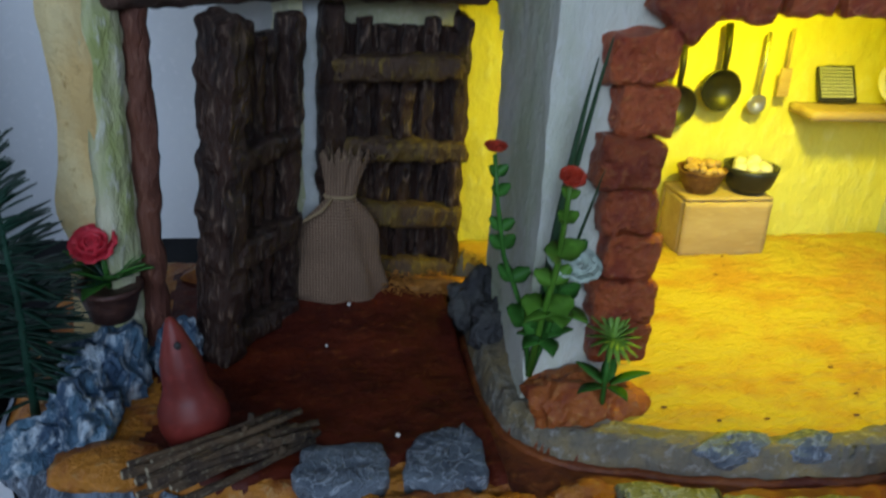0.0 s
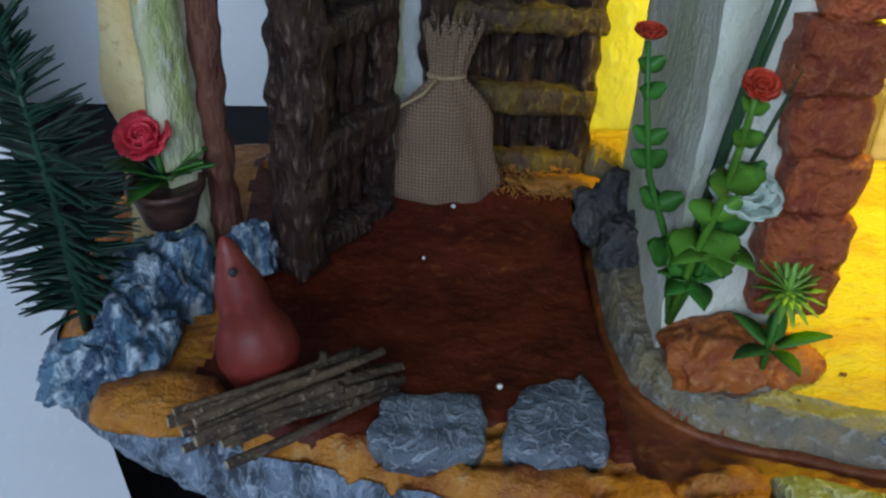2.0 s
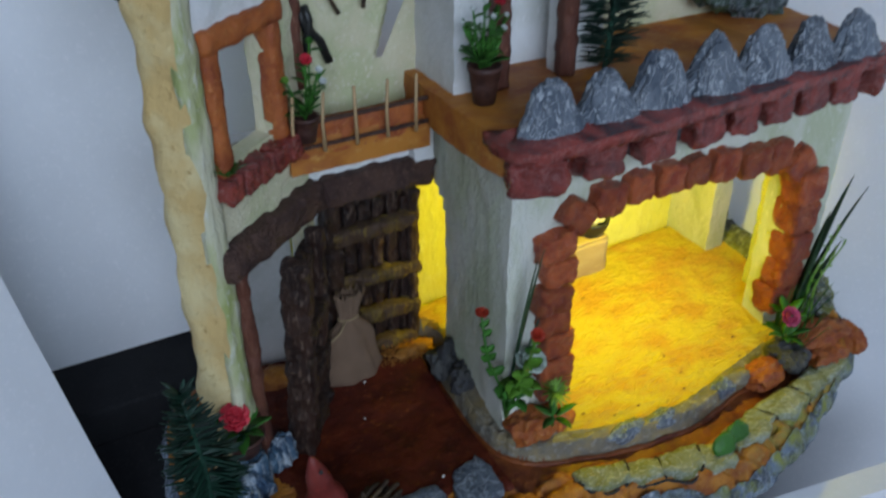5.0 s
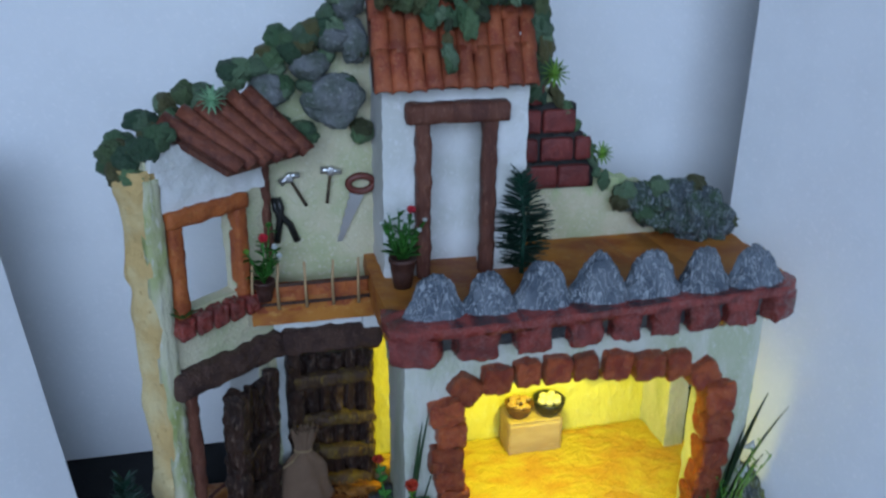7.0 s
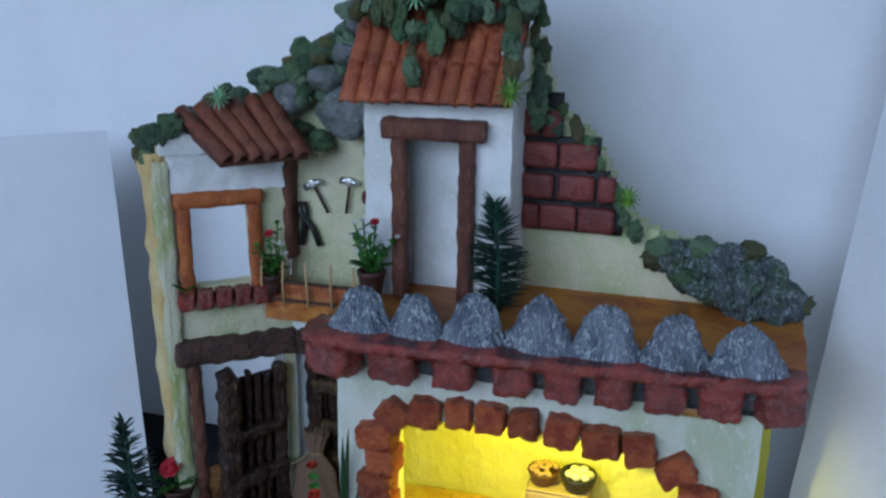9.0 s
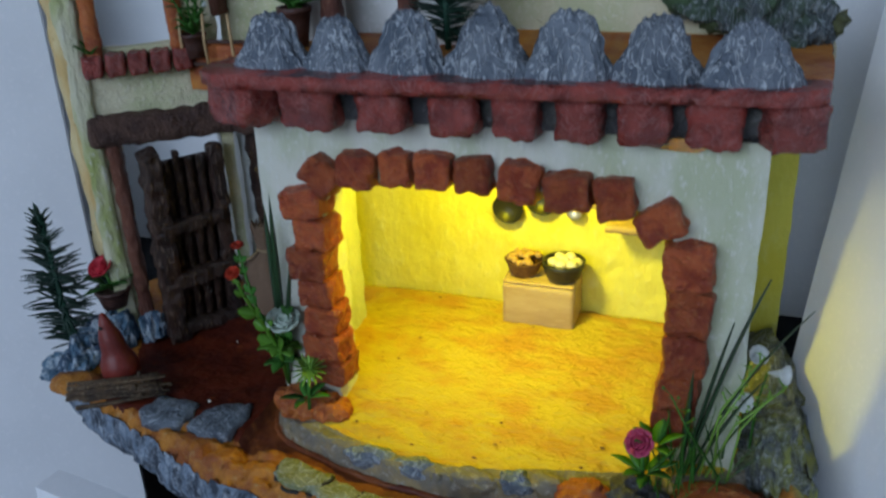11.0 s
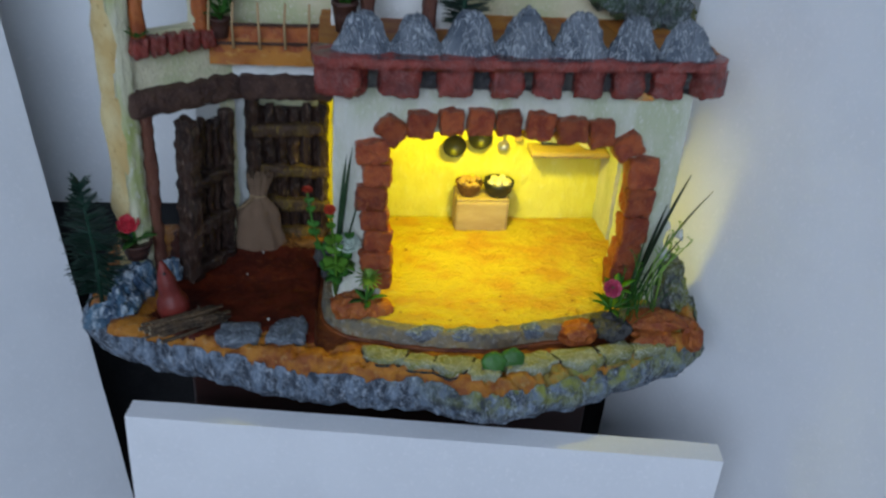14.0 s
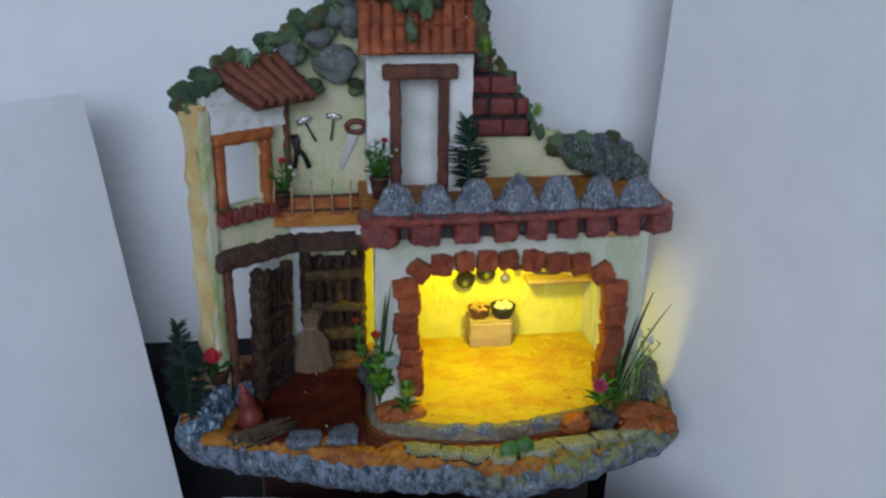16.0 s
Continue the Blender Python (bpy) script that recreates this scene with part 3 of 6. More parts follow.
def smooth_loop(pts, per=10, closed=True):
    out = []
    n = len(pts)
    P = [Vector((*p, 0)) for p in pts]
    for i in range(n if closed else n - 1):
        a, b, c, d = P[(i - 1) % n], P[i], P[(i + 1) % n], P[(i + 2) % n]
        for k in range(per):
            t = k / per
            out.append(0.5 * ((2 * b) + (c - a) * t + (2 * a - 5 * b + 4 * c - d) * t * t + (3 * b - a - 3 * c + d) * t ** 3))
    return out


def ragged(pts, amp, scale):
    return [p + Vector((noise.noise(p / scale), noise.noise(p / scale + Vector((7, 3, 1))), 0)) * amp for p in pts]


OUT = ragged(smooth_loop(OUTLINE), 0.0035, 0.024)
KER = ragged(smooth_loop(KERB, 6), 0.0012, 0.012)
LEDGE = ragged(smooth_loop([(-.19, .005), (-.145, .004), (-.115, -.012), (-.096, -.013), (-.066, -.008), (-.037, .0), (-.036, -.016), (-.0224, -.0235), (-.0018, -.0220), (.020, -.028), (.0376, -.034), (.067, -.0405), (.085, -.041), (.125, -.034), (.16, -.028),
                            (.20, -.015), (.25, .02), (.25, -.1), (-.19, -.1)], 6), 0.003, 0.012)


def inside_dist(pts, X, Y):
    """Signed distance to a loop: positive inside."""
    P = np.array([(p.x, p.y) for p in pts])
    Q = np.roll(P, -1, 0)
    best = np.full(X.shape, 1e9)
    odd = np.zeros(X.shape, bool)
    for (ax, ay), (bx, by) in zip(P, Q):
        dx, dy = bx - ax, by - ay
        t = np.clip(((X - ax) * dx + (Y - ay) * dy) / (dx * dx + dy * dy + 1e-12), 0, 1)
        best = np.minimum(best, np.hypot(X - ax - t * dx, Y - ay - t * dy))
        if dy:
            odd ^= ((ay > Y) != (by > Y)) & (X < dx * (Y - ay) / dy + ax)
    return np.where(odd, best, -best)


STEP = 0.0016
gx, gy = np.arange(-.195, .252, STEP), np.arange(-.08, .132, STEP)
GX, GY = np.meshgrid(gx, gy, indexing="ij")
D_OUT, D_KER, D_LED = inside_dist(OUT, GX, GY), inside_dist(KER, GX, GY), inside_dist(LEDGE, GX, GY)
for D, level in ((D_KER, 0.0), (D_KER, -0.0026), (D_KER, 0.0075), (D_LED, 0.0), (D_OUT, 0.0)):
    ga, gb = np.gradient(D, STEP)
    gl = np.maximum(ga * ga + gb * gb, 0.2)
    near = np.abs(D - level) < STEP * 0.62
    mx, my = np.where(near, -(D - level) * ga / gl, 0), np.where(near, -(D - level) * gb / gl, 0)
    GX, GY = GX + mx, GY + my
    D[near] = level
NB = np.vectorize(lambda x, y: noise.noise(Vector((x, y, 0)) / 0.014))(GX, GY)
NF = np.vectorize(lambda x, y: noise.noise(Vector((x, y, 5)) / 0.005))(GX, GY)
sm = lambda a, lo, hi: (lambda t: t * t * (3 - 2 * t))(np.clip((a - lo) / (hi - lo), 0, 1))
room = 0.086 + 0.014 * sm(GY, -0.03, 0.09) + 0.0007 * NB + 0.0006 * NF
kerbz = 0.0872 + 0.0016 * NB + 0.0014 * NF
terr = 0.0805 + 0.011 * sm(GY, 0.04, 0.105) + 0.0009 * NB + 0.0004 * NF
NC = np.vectorize(lambda x, y: abs(noise.noise(Vector((x * .8, y * 1.5, 2)) / 0.016)) + .5 * abs(noise.noise(Vector((x, y, 9)) / 0.007)))(GX, GY)
ledge = 0.0795 + 0.0028 * NB + 0.0008 * NF - 0.0065 * np.clip(0.30 - NC, 0, 1) / 0.30 + 0.007 * sm(-GX, 0.13, 0.16) * sm(GY, -0.01, 0.04) + 0.010 * sm(GX, 0.185, 0.215) * sm(GY, 0.0, 0.04)
outer = np.where(D_LED > 0, ledge, np.where(GX < -0.03, terr, 0.0755 + 0.0006 * NF))
outer = outer + (ledge - outer) * sm(D_LED, -0.003, 0.003) * (D_LED > -0.003)
mix = sm(D_KER, -0.0026, 0.0)
inner = kerbz + (room - kerbz) * sm(D_KER, 0.005, 0.009)
GZ = outer * (1 - mix) + inner * mix
right_mound = sm(GX, 0.205, 0.222) * sm(GY, -0.012, 0.02)
GZ = GZ + right_mound * (0.010 + 0.004 * NB)
GZ = GZ - 0.007 * (1 - sm(D_OUT, 0, 0.010)) ** 2

base = thing("diorama_base", (0.03, 0.03, TABLE), "sculpted rocky base with red earth terrace and ochre ledges", "diorama base")
cell = lambda A: np.pad((A[:-1, :-1] + A[1:, :-1] + A[:-1, 1:] + A[1:, 1:]) / 4, ((0, 1), (0, 1)), mode="edge")
C_OUT, C_KER, C_LED, CX, CY = cell(D_OUT), cell(D_KER), cell(D_LED), cell(GX), cell(GY)
zone = np.full(GX.shape, "ledge", dtype=object)
zone[(C_LED <= 0) & (CX < -0.03)] = "earth_terrace"
zone[(C_LED <= 0) & (CX >= -0.03)] = "path"
zone[(C_LED <= 0) & (CX < 0.0) & (CY > 0.02)] = "earth_terrace"
zone[(C_KER > -0.0026) & (C_KER <= 0.0075)] = "kerb"
zone[C_KER > 0.0075] = "kitchen_floor"
zone[(CX > 0.209) & (CY > 0.012)] = "side_rock"
zone[(CX < -0.128) & (C_LED <= 0) & (NB * 0.02 + CX < -0.136)] = "ledge"


def ground_part(name, material, label):
    bm = bmesh.new()
    made = {}
    for i in range(len(gx) - 1):
        for j in range(len(gy) - 1):
            if zone[i, j] == name and C_OUT[i, j] > 0:
                q = []
                for a, b in ((i, j), (i + 1, j), (i + 1, j + 1), (i, j + 1)):
                    if (a, b) not in made:
                        made[a, b] = bm.verts.new((GX[a, b], GY[a, b], GZ[a, b]))
                    q.append(made[a, b])
                bm.faces.new(q)
    return part(name, bm, material, base, label)


ground_part("ledge", "ochre", "ochre and rust painted rock ledge")
ground_part("earth_terrace", "maroon", "dark red earth terrace")
ground_part("path", "path", "rust-brown path along the kerb")
ground_part("kerb", "kerb", "grey stone kerb round the kitchen floor")
ground_part("kitchen_floor", "floor", "ochre plastered kitchen floor")
ground_part("side_rock", "rim_green", "mossy grey rock")


def ground_z(x, y):
    i, j = int(round((x + .195) / STEP)), int(round((y + .08) / STEP))
    return float(GZ[i, j])


# path-coloured tube added along the kerb foot to cover its jagged mesh edge
foot = []
for i, p in enumerate(KER):
    d = KER[(i + 1) % len(KER)] - KER[i - 1]
    q = Vector((p.x, p.y)) + Vector((d.y, -d.x)).normalized() * 0.0030
    if q.y < 0.082 and -0.05 < q.x < 0.190:
        foot.append((q.x, q.y, ground_z(q.x, q.y) - 0.0003))
bm = bmesh.new()
tube(bm, foot, 0.0019, 0.0019, 8, 0.25)
part("earth_bead", bm, "path", base, "rust-brown strip added to cover the ragged kerb foot")


def skirt(name, material, lo, hi, label):
    bm = bmesh.new()
    n = len(OUT)
    rings = []
    idx = [i for i in range(lo, hi + 1) if OUT[i].y < 0.119]
    fine = []
    for a, b in zip(idx, idx[1:]):
        for k in range(4):
            fine.append(OUT[a].lerp(OUT[b], k / 4))
    fine.append(OUT[idx[-1]])
    for p in fine:
        i, j = min(len(gx) - 1, max(0, int(round((p.x + .195) / STEP)))), min(len(gy) - 1, max(0, int(round((p.y + .08) / STEP))))
        top = float(GZ[i, j]) + 0.0015
        nrm = Vector((p.x - 0.03, (p.y - 0.06) * 1.6, 0)).normalized()
        col = []
        for r in range(20):
            f = r / 19
            z = top + (0.0465 + .003 * noise.noise(Vector((p.x, p.y, 3)) / .015) - top) * f
            q = Vector((p.x, p.y, z))
            rid = (1 - abs(noise.noise(Vector((q.x, q.y, q.z * .6)) / 0.026 + Vector((2, 9, 4)))) * 2.4) * .45 + noise.noise(q / .013 + Vector((5, 1, 8))) * .8 + noise.noise(q / .05) * .9
            out = 0.004 * math.sin(math.pi * min(1, f * 1.2)) + 0.0034 * rid * min(1, f * 3) + 0.0016 * noise.noise(q / 0.004) * min(1, f * 5) - 0.012 * max(0, f - 0.75)
            col.append(bm.verts.new(q + nrm * out))
        inner = Vector((p.x, p.y, 0.046)) - nrm * 0.05
        col.append(bm.verts.new(inner))
        rings.append(col)
    for a, b in zip(rings, rings[1:]):
        for r in range(len(a) - 1):
            bm.faces.new((a[r], a[r + 1], b[r + 1], b[r]))
    bmesh.ops.recalc_face_normals(bm, faces=bm.faces)
    return part(name, bm, material, base, label)


skirt("rim_rock", "rim", 0, len(OUT) - 1, "blue-grey dry-brushed rock rim with moss along its top")

# ---- the house ----
house = thing("miniature_house", (0.03, 0.09, 0.085), "miniature plastered country house with arched lit kitchen and upper terrace", "miniature house")

# facade with its arched opening
ARCH = [(.0145, .085), (.0145, .196)] + [(.095 - .0805 * math.cos(radians(a)), .196 + .021 * math.sin(radians(a)) ** 0.6) for a in range(12, 180, 12)] + [(.1755, .196), (.1755, .085)]


def facade():
    bm = bmesh.new()
    x0, x1, z0, z1, y0, y1 = -.0182, .2080, .085, .250, .0125, .031
    fine = []
    for (ax, az), (bx, bz) in zip(ARCH, ARCH[1:]):
        k = max(1, int(math.hypot(bx - ax, bz - az) / 0.004))
        fine += [(ax + (bx - ax) * i / k, az + (bz - az) * i / k) for i in range(k)]
    fine.append(ARCH[-1])
    n = len(fine)
    rims = []
    for x, z in fine:
        if z < .192:
            o = (x0, z) if x < .095 else (x1, z)
        else:
            f = (x - .0145) / (.1755 - .0145)
            # walk round the two upper corners
            s = f * (2 * (z1 - .192) + (x1 - x0))
            if s < z1 - .192:
                o = (x0, .192 + s)
            elif s < z1 - .192 + x1 - x0:
                o = (x0 + s - (z1 - .192), z1)
            else:
                o = (x1, z1 - (s - (z1 - .192) - (x1 - x0)))
        rims.append(o)
    K = 9
    rows = []
    for side, y in ((0, y0), (1, y1)):
        g = []
        for (x, z), (u, w) in zip(fine, rims):
            line = []
            for k in range(K + 1):
                p = Vector((x + (u - x) * k / K, y, z + (w - z) * k / K))
                line.append(bm.verts.new(p + noise.noise_vector(p / 0.009) * 0.0011))
            g.append(line)
        rows.append(g)
    f, b = rows
    for i in range(n - 1):
        for k in range(K):
            if 0.179 < f[i][K].co.x < 0.193 and f[i][K].co.z > .24 and k >= 6:
                continue
            bm.faces.new((f[i][k], f[i + 1][k], f[i + 1][k + 1], f[i][k + 1]))
            bm.faces.new((b[i][k + 1], b[i + 1][k + 1], b[i + 1][k], b[i][k]))
        bm.faces.new((f[i + 1][0], f[i][0], b[i][0], b[i + 1][0]))
        bm.faces.new((f[i][K], f[i + 1][K], b[i + 1][K], b[i][K]))
    bmesh.ops.recalc_face_normals(bm, faces=bm.faces)
    return part("facade_wall", bm, "facade", house, "grey-white plastered wall with an arched opening")


facade()
bm = bmesh.new()
seg_wall(bm, (-.0140, .1150), (-.0178, .0200), .083, .250, .012, holes=((-.001, .0315, .07, .190), (-.001, .0285, .189, .196), (-.001, .0235, .195, .201), (-.001, .0165, .200, .205)), step=.003, amp=.0010, scale=.009)
bmesh.ops.recalc_face_normals(bm, faces=bm.faces)
part("kitchen_side_wall", bm, "facade", house)
bm = bmesh.new()
seg_wall(bm, (.2076, .0240), (.2076, .127), .085, .250, .015, holes=((.0250, .0620, .08, .215),), step=.004, amp=.0012)
bmesh.ops.recalc_face_normals(bm, faces=bm.faces)
part("kitchen_side_wall", bm, "facade", house)
bm = bmesh.new()
seg_wall(bm, (-.092, .127), (.224, .127), .078, .255, .012, step=.004, amp=.0009, scale=.012)
part("kitchen_back_wall", bm, "kitchen_wall", house, "cream plastered kitchen back wall")
# kitchen ceiling and terrace slab, one thick plate
bm = bmesh.new()
prism(bm, [(-.027, .024), (-.024, .013), (-.014, .009), (.10, .012), (.212, .016), (.226, .022), (.229, .06), (.228, .128), (-.026, .128), (-.028, .06)], .2455, .2655, .004, .0010, .01)
part("terrace_slab", bm, "terrace", house, "orange-brown painted terrace slab")
bm = bmesh.new()
prism(bm, [(-.10, .083), (-.024, .083), (-.024, .128), (-.10, .128)], .232, .250, .004, .0008, .01)
part("balcony_floor", bm, "terrace", house)

# left wing: angled wall with a doorway and, above it, a window
DA, DB, DC = (-.1495, .0485), (-.087, .0960), (-.018, .0960)
dlen = math.hypot(DB[0] - DA[0], DB[1] - DA[1])
bm = bmesh.new()
seg_wall(bm, DA, DB, .084, .352, .010, holes=((.012, dlen - .006, .07, .214), (.0165, .0530, .2580, .3120)), step=.0035, amp=.0012)
bmesh.ops.recalc_face_normals(bm, faces=bm.faces)
part("angled_wall", bm, "cream", house, "cream plastered angled wall with window opening")
bm = bmesh.new()
nx, ny = (DB[1] - DA[1]) / dlen * .0022, -(DB[0] - DA[0]) / dlen * .0022
seg_wall(bm, (DA[0] + nx + .004, DA[1] + ny + .0033), (DB[0] + nx - .002, DB[1] + ny - .0015), .3195, .356, .004, step=.003, amp=.0016, scale=.006, seed=4)
part("gable_face", bm, "white_wall", house, "rough whitish gable face")
bm = bmesh.new()
seg_wall(bm, DB, DC, .219, .246, .012, step=.0035, amp=.0011)
part("balcony_front", bm, "white_wall", house)
bm = bmesh.new()
grid_box(bm, (-.031, .089, .219), (-.0185, .100, .247), .003, .001, .006, rnd_edge=.0015)
part("plaster_patch", bm, "white_wall", house)
bm = bmesh.new()
seg_wall(bm, (-.092, .108), (-.076, .108), .084, .246, .016, step=.004, amp=.001)
part("door_jamb_wall", bm, "white_wall", house)
bm = bmesh.new()
seg_wall(bm, (-.082, .116), (-.026, .116), .084, .246, .010, step=.004, amp=.001)
part("door_back_wall", bm, "cream", house)
bm = bmesh.new()
seg_wall(bm, (-.119, .127), (-.0925, .127), .078, .236, .010, step=.004, amp=.0011)
part("rear_wall", bm, "white_wall", house)
# rough tan outer end of the left wall
bm = bmesh.new()
prism(bm, [(-.1570, .072), (-.1650, .062), (-.1655, .053), (-.152, .045), (-.145, .052), (-.147, .062), (-.149, .072)], .080, .345, .0035, .0030, .016, 3.0)
part("wall_end", bm, "tan", house, "tan crumbling wall end")
bm = bmesh.new()
prism(bm, [(-.1540, .0465), (-.1500, .0440), (-.1425, .0500), (-.1460, .0560)], .090, .340, .003, .0012, .011, 6.0)
part("wall_edge", bm, "moss_plaster", house, "pale plaster edge with green moss")


# upper back wall with its stepped silhouette
def sil(x):
    pts = [(-.175, .335), (-.150, .360), (-.11, .372), (-.08, .39), (-.03, .42), (.07, .42), (.085, .375), (.108, .358), (.128, .315), (.15, .304), (.19, .292), (.232, .262)]
    for (a, z), (b, w) in zip(pts, pts[1:]):
        if a <= x <= b:
            return z + (w - z) * (x - a) / (b - a)
    return .26


bm = bmesh.new()
seg_wall(bm, (-.092, .107), (.232, .107), .245, .42, .018, holes=((.092, .137, .262, .376),), step=.0035, amp=.0011, top=lambda s: sil(s - .092))
bmesh.ops.recalc_face_normals(bm, faces=bm.faces)
part("upper_back_wall", bm, "cream", house, "cream upper back wall, stepped along its top")

# tower with its doorway
bm = bmesh.new()
seg_wall(bm, (-.020, .065), (.067, .065), .262, .382, .010, holes=((.0235, .0605, .25, .363),), step=.0035, amp=.0009)
bmesh.ops.recalc_face_normals(bm, faces=bm.faces)
part("tower_front", bm, "white_wall", house, "whitewashed tower front")
for x, flip in ((-.020, 0), (.067, 1)):
    bm = bmesh.new()
    seg_wall(bm, *(((x, .107), (x, .0655)) if not flip else ((x, .0655), (x, .107))), .262, .410, .009, step=.004, amp=.0009)
    part("tower_side", bm, "white_wall", house)

# whitewashed back of the tower niche
bm = bmesh.new()
seg_wall(bm, (-.0155, .088), (.0625, .088), .2625, .385, .006, step=.004, amp=.0008)
part("niche_back", bm, "white_wall", house)


def beam(name, lo, hi, material, parent=house, m=None, amp=.0012, label="", seed=0.0, step=.0028, edge=.002):
    bm = bmesh.new()
    grid_box(bm, lo, hi, step, amp, .006, m=m, seed=seed, rnd_edge=edge)
    return part(name, bm, material, parent, label)


beam("door_post", (-.0015, .057, .266), (.0075, .066, .363), "redwood", seed=1)
beam("door_post", (.038, .057, .266), (.047, .066, .363), "redwood", seed=2)
beam("door_lintel", (-.0075, .0555, .361), (.0535, .067, .373), "redwood", label="reddish brown carved lintel", seed=3)
along = Matrix.Translation((DA[0], DA[1], 0)) @ Matrix.Rotation(math.atan2(DB[1] - DA[1], DB[0] - DA[0]), 4, "Z")
# window frame in the angled wall, and its brick sill
win = thing("window_frame", (DA[0] + .026, DA[1] + .02, .253), "orange-stained wooden frame round an open window", "window frame")
for lo, hi, s in (((.0075, -.006, .3100), (.0625, .006, .3200), 1), ((.0085, -.005, .254), (.0170, .005, .312), 2), ((.0525, -.005, .254), (.0610, .005, .312), 3)):
    beam("frame_bar", lo, hi, "orange_wood", win, along, .001, seed=s)
beam("post", (.0085, -.005, .088), (.0165, .005, .209), "redwood", house, along, .0014, "reddish brown door post", 4, edge=.003)
# rough beams over the two doorways
beam("lintel", (.001, -.0085, .2050), (dlen + .003, .008, .2225), "lintel", house, along, .0022, "rough dark brown beam", 7, edge=.004)
beam("lintel", (-.083, .0885, .2050), (-.017, .104, .2225), "lintel", house, None, .0018, "rough dark brown beam", 9, edge=.004)
beam("brace_post", (-.091, .094, .270), (-.084, .106, .345), "redwood", house, None, .0014, "reddish brown post", 5)

# cornice band
bm = bmesh.new()
prism(bm, [(-.0315, .004), (-.029, -.007), (-.020, -.0125), (.05, -.0105), (.12, -.006), (.214, .001), (.2225, .006), (.226, .012), (.226, .022), (-.012, .014), (-.030, .02)], .2605, .2665, .003, .0010, .006, 2.0)
part("cornice_band", bm, "cornice", house, "oxblood painted cornice band")
# dark strip behind the blocks: the shade of the gaps put into its colour
bm = bmesh.new()
prism(bm, [(-.020, .004), (.21, .010), (.21, .02), (-.02, .02)], .2445, .257, .004, .0008, .006)
part("cornice_recess", bm, "dark_rock_and_shade", house, "dark strip for the shade behind the cornice blocks")


# ---- bricks round the arch, cornice blocks and ridge stones ----
def brick_mesh(name, size, material, seed, amp=.0020, edge=.0020, step=.0024):
    bm = bmesh.new()
    h = [v / 2 for v in size]
    for v in grid_box(bm, [-v for v in h], h, step, amp, .007, seed=seed, rnd_edge=edge):
        v.co += noise.noise_vector(v.co / .0028 + Vector((seed, 0, 0))) * amp * .35
    me = bpy.data.meshes.new(name)
    bm.normal_update()
    bm.to_mesh(me)
    bm.free()
    me.polygons.foreach_set("use_smooth", [True] * len(me.polygons))
    me.materials.append(M[material])
    return me


surround = thing("arch_surround", (.095, .012, .09), "terracotta brick surround of the arched kitchen opening", "brick arch")
brick_shapes = [brick_mesh("brick", (.0190, .018, .0158), "brick", s) for s in (1, 2, 3, 4)]
# x, z, turn, width and height scale of each brick
ARCH_BRICKS = [(.006, .202, -8, 1.1, .92), (.0095, .1865, 0, .95, .98), (.0060, .171, 3, 1.05, .98), (.0085, .1555, -3, .95, .95), (.0105, .1405, 4, .95, .95), (.0100, .1255, -2, 1.1, .95), (.0115, .1110, 3, 1.0, .92),
               (.0175, .2165, 38, .95, .98), (.0355, .2205, 3, .92, 1.02), (.0545, .2225, -2, .80, 1.0), (.0725, .2235, 2, .85, 1.0), (.0905, .2225, -6, .85, 1.0), (.1105, .2210, 4, .92, 1.1),
               (.1310, .2190, -5, 1.05, 1.0), (.1505, .2175, -9, .85, 1.1), (.1695, .2085, -33, 1.0, .95), (.1820, .1905, -8, 1.05, 1.28), (.1835, .1695, 4, 1.0, 1.32), (.1830, .1490, -4, .95, 1.25),
               (.1815, .1300, 3, .95, 1.18), (.1800, .1120, -2, .95, 1.18)]
for k, (x, z, turn, w, h) in enumerate(ARCH_BRICKS):
    piece("brick", brick_shapes[k % 4], surround, pose(x, .0125 + .001 * math.sin(k * 2.3), z, 0, turn, 2 * math.sin(k * 5)) @ Matrix.Diagonal((w, 1, h, 1)))

cornice = thing("cornice", (.1, .0, .245), "row of oxblood painted cornice blocks under the terrace edge", "cornice")
block_shapes = [brick_mesh("block", (.0215, .021, .0190), "cornice", s, .0020, .0032) for s in (11, 12, 13)]
for k, (x, w) in enumerate(((-.0135, 1.25), (.0205, 1.15), (.0535, .98), (.0850, .92), (.1110, .85), (.1365, .85), (.1610, .92), (.1870, .98), (.2135, 1.05))):
    y = .0005 + (x + .02) * .055
    piece("block", block_shapes[k % 3], cornice, pose(x, y, .2515, 3 * math.sin(k * 3.1), 2 * math.sin(k * 1.7), -25 if k == 0 else (30 if k == 8 else 3 * math.sin(k))) @ Matrix.Diagonal((w, 1, 1, 1)))


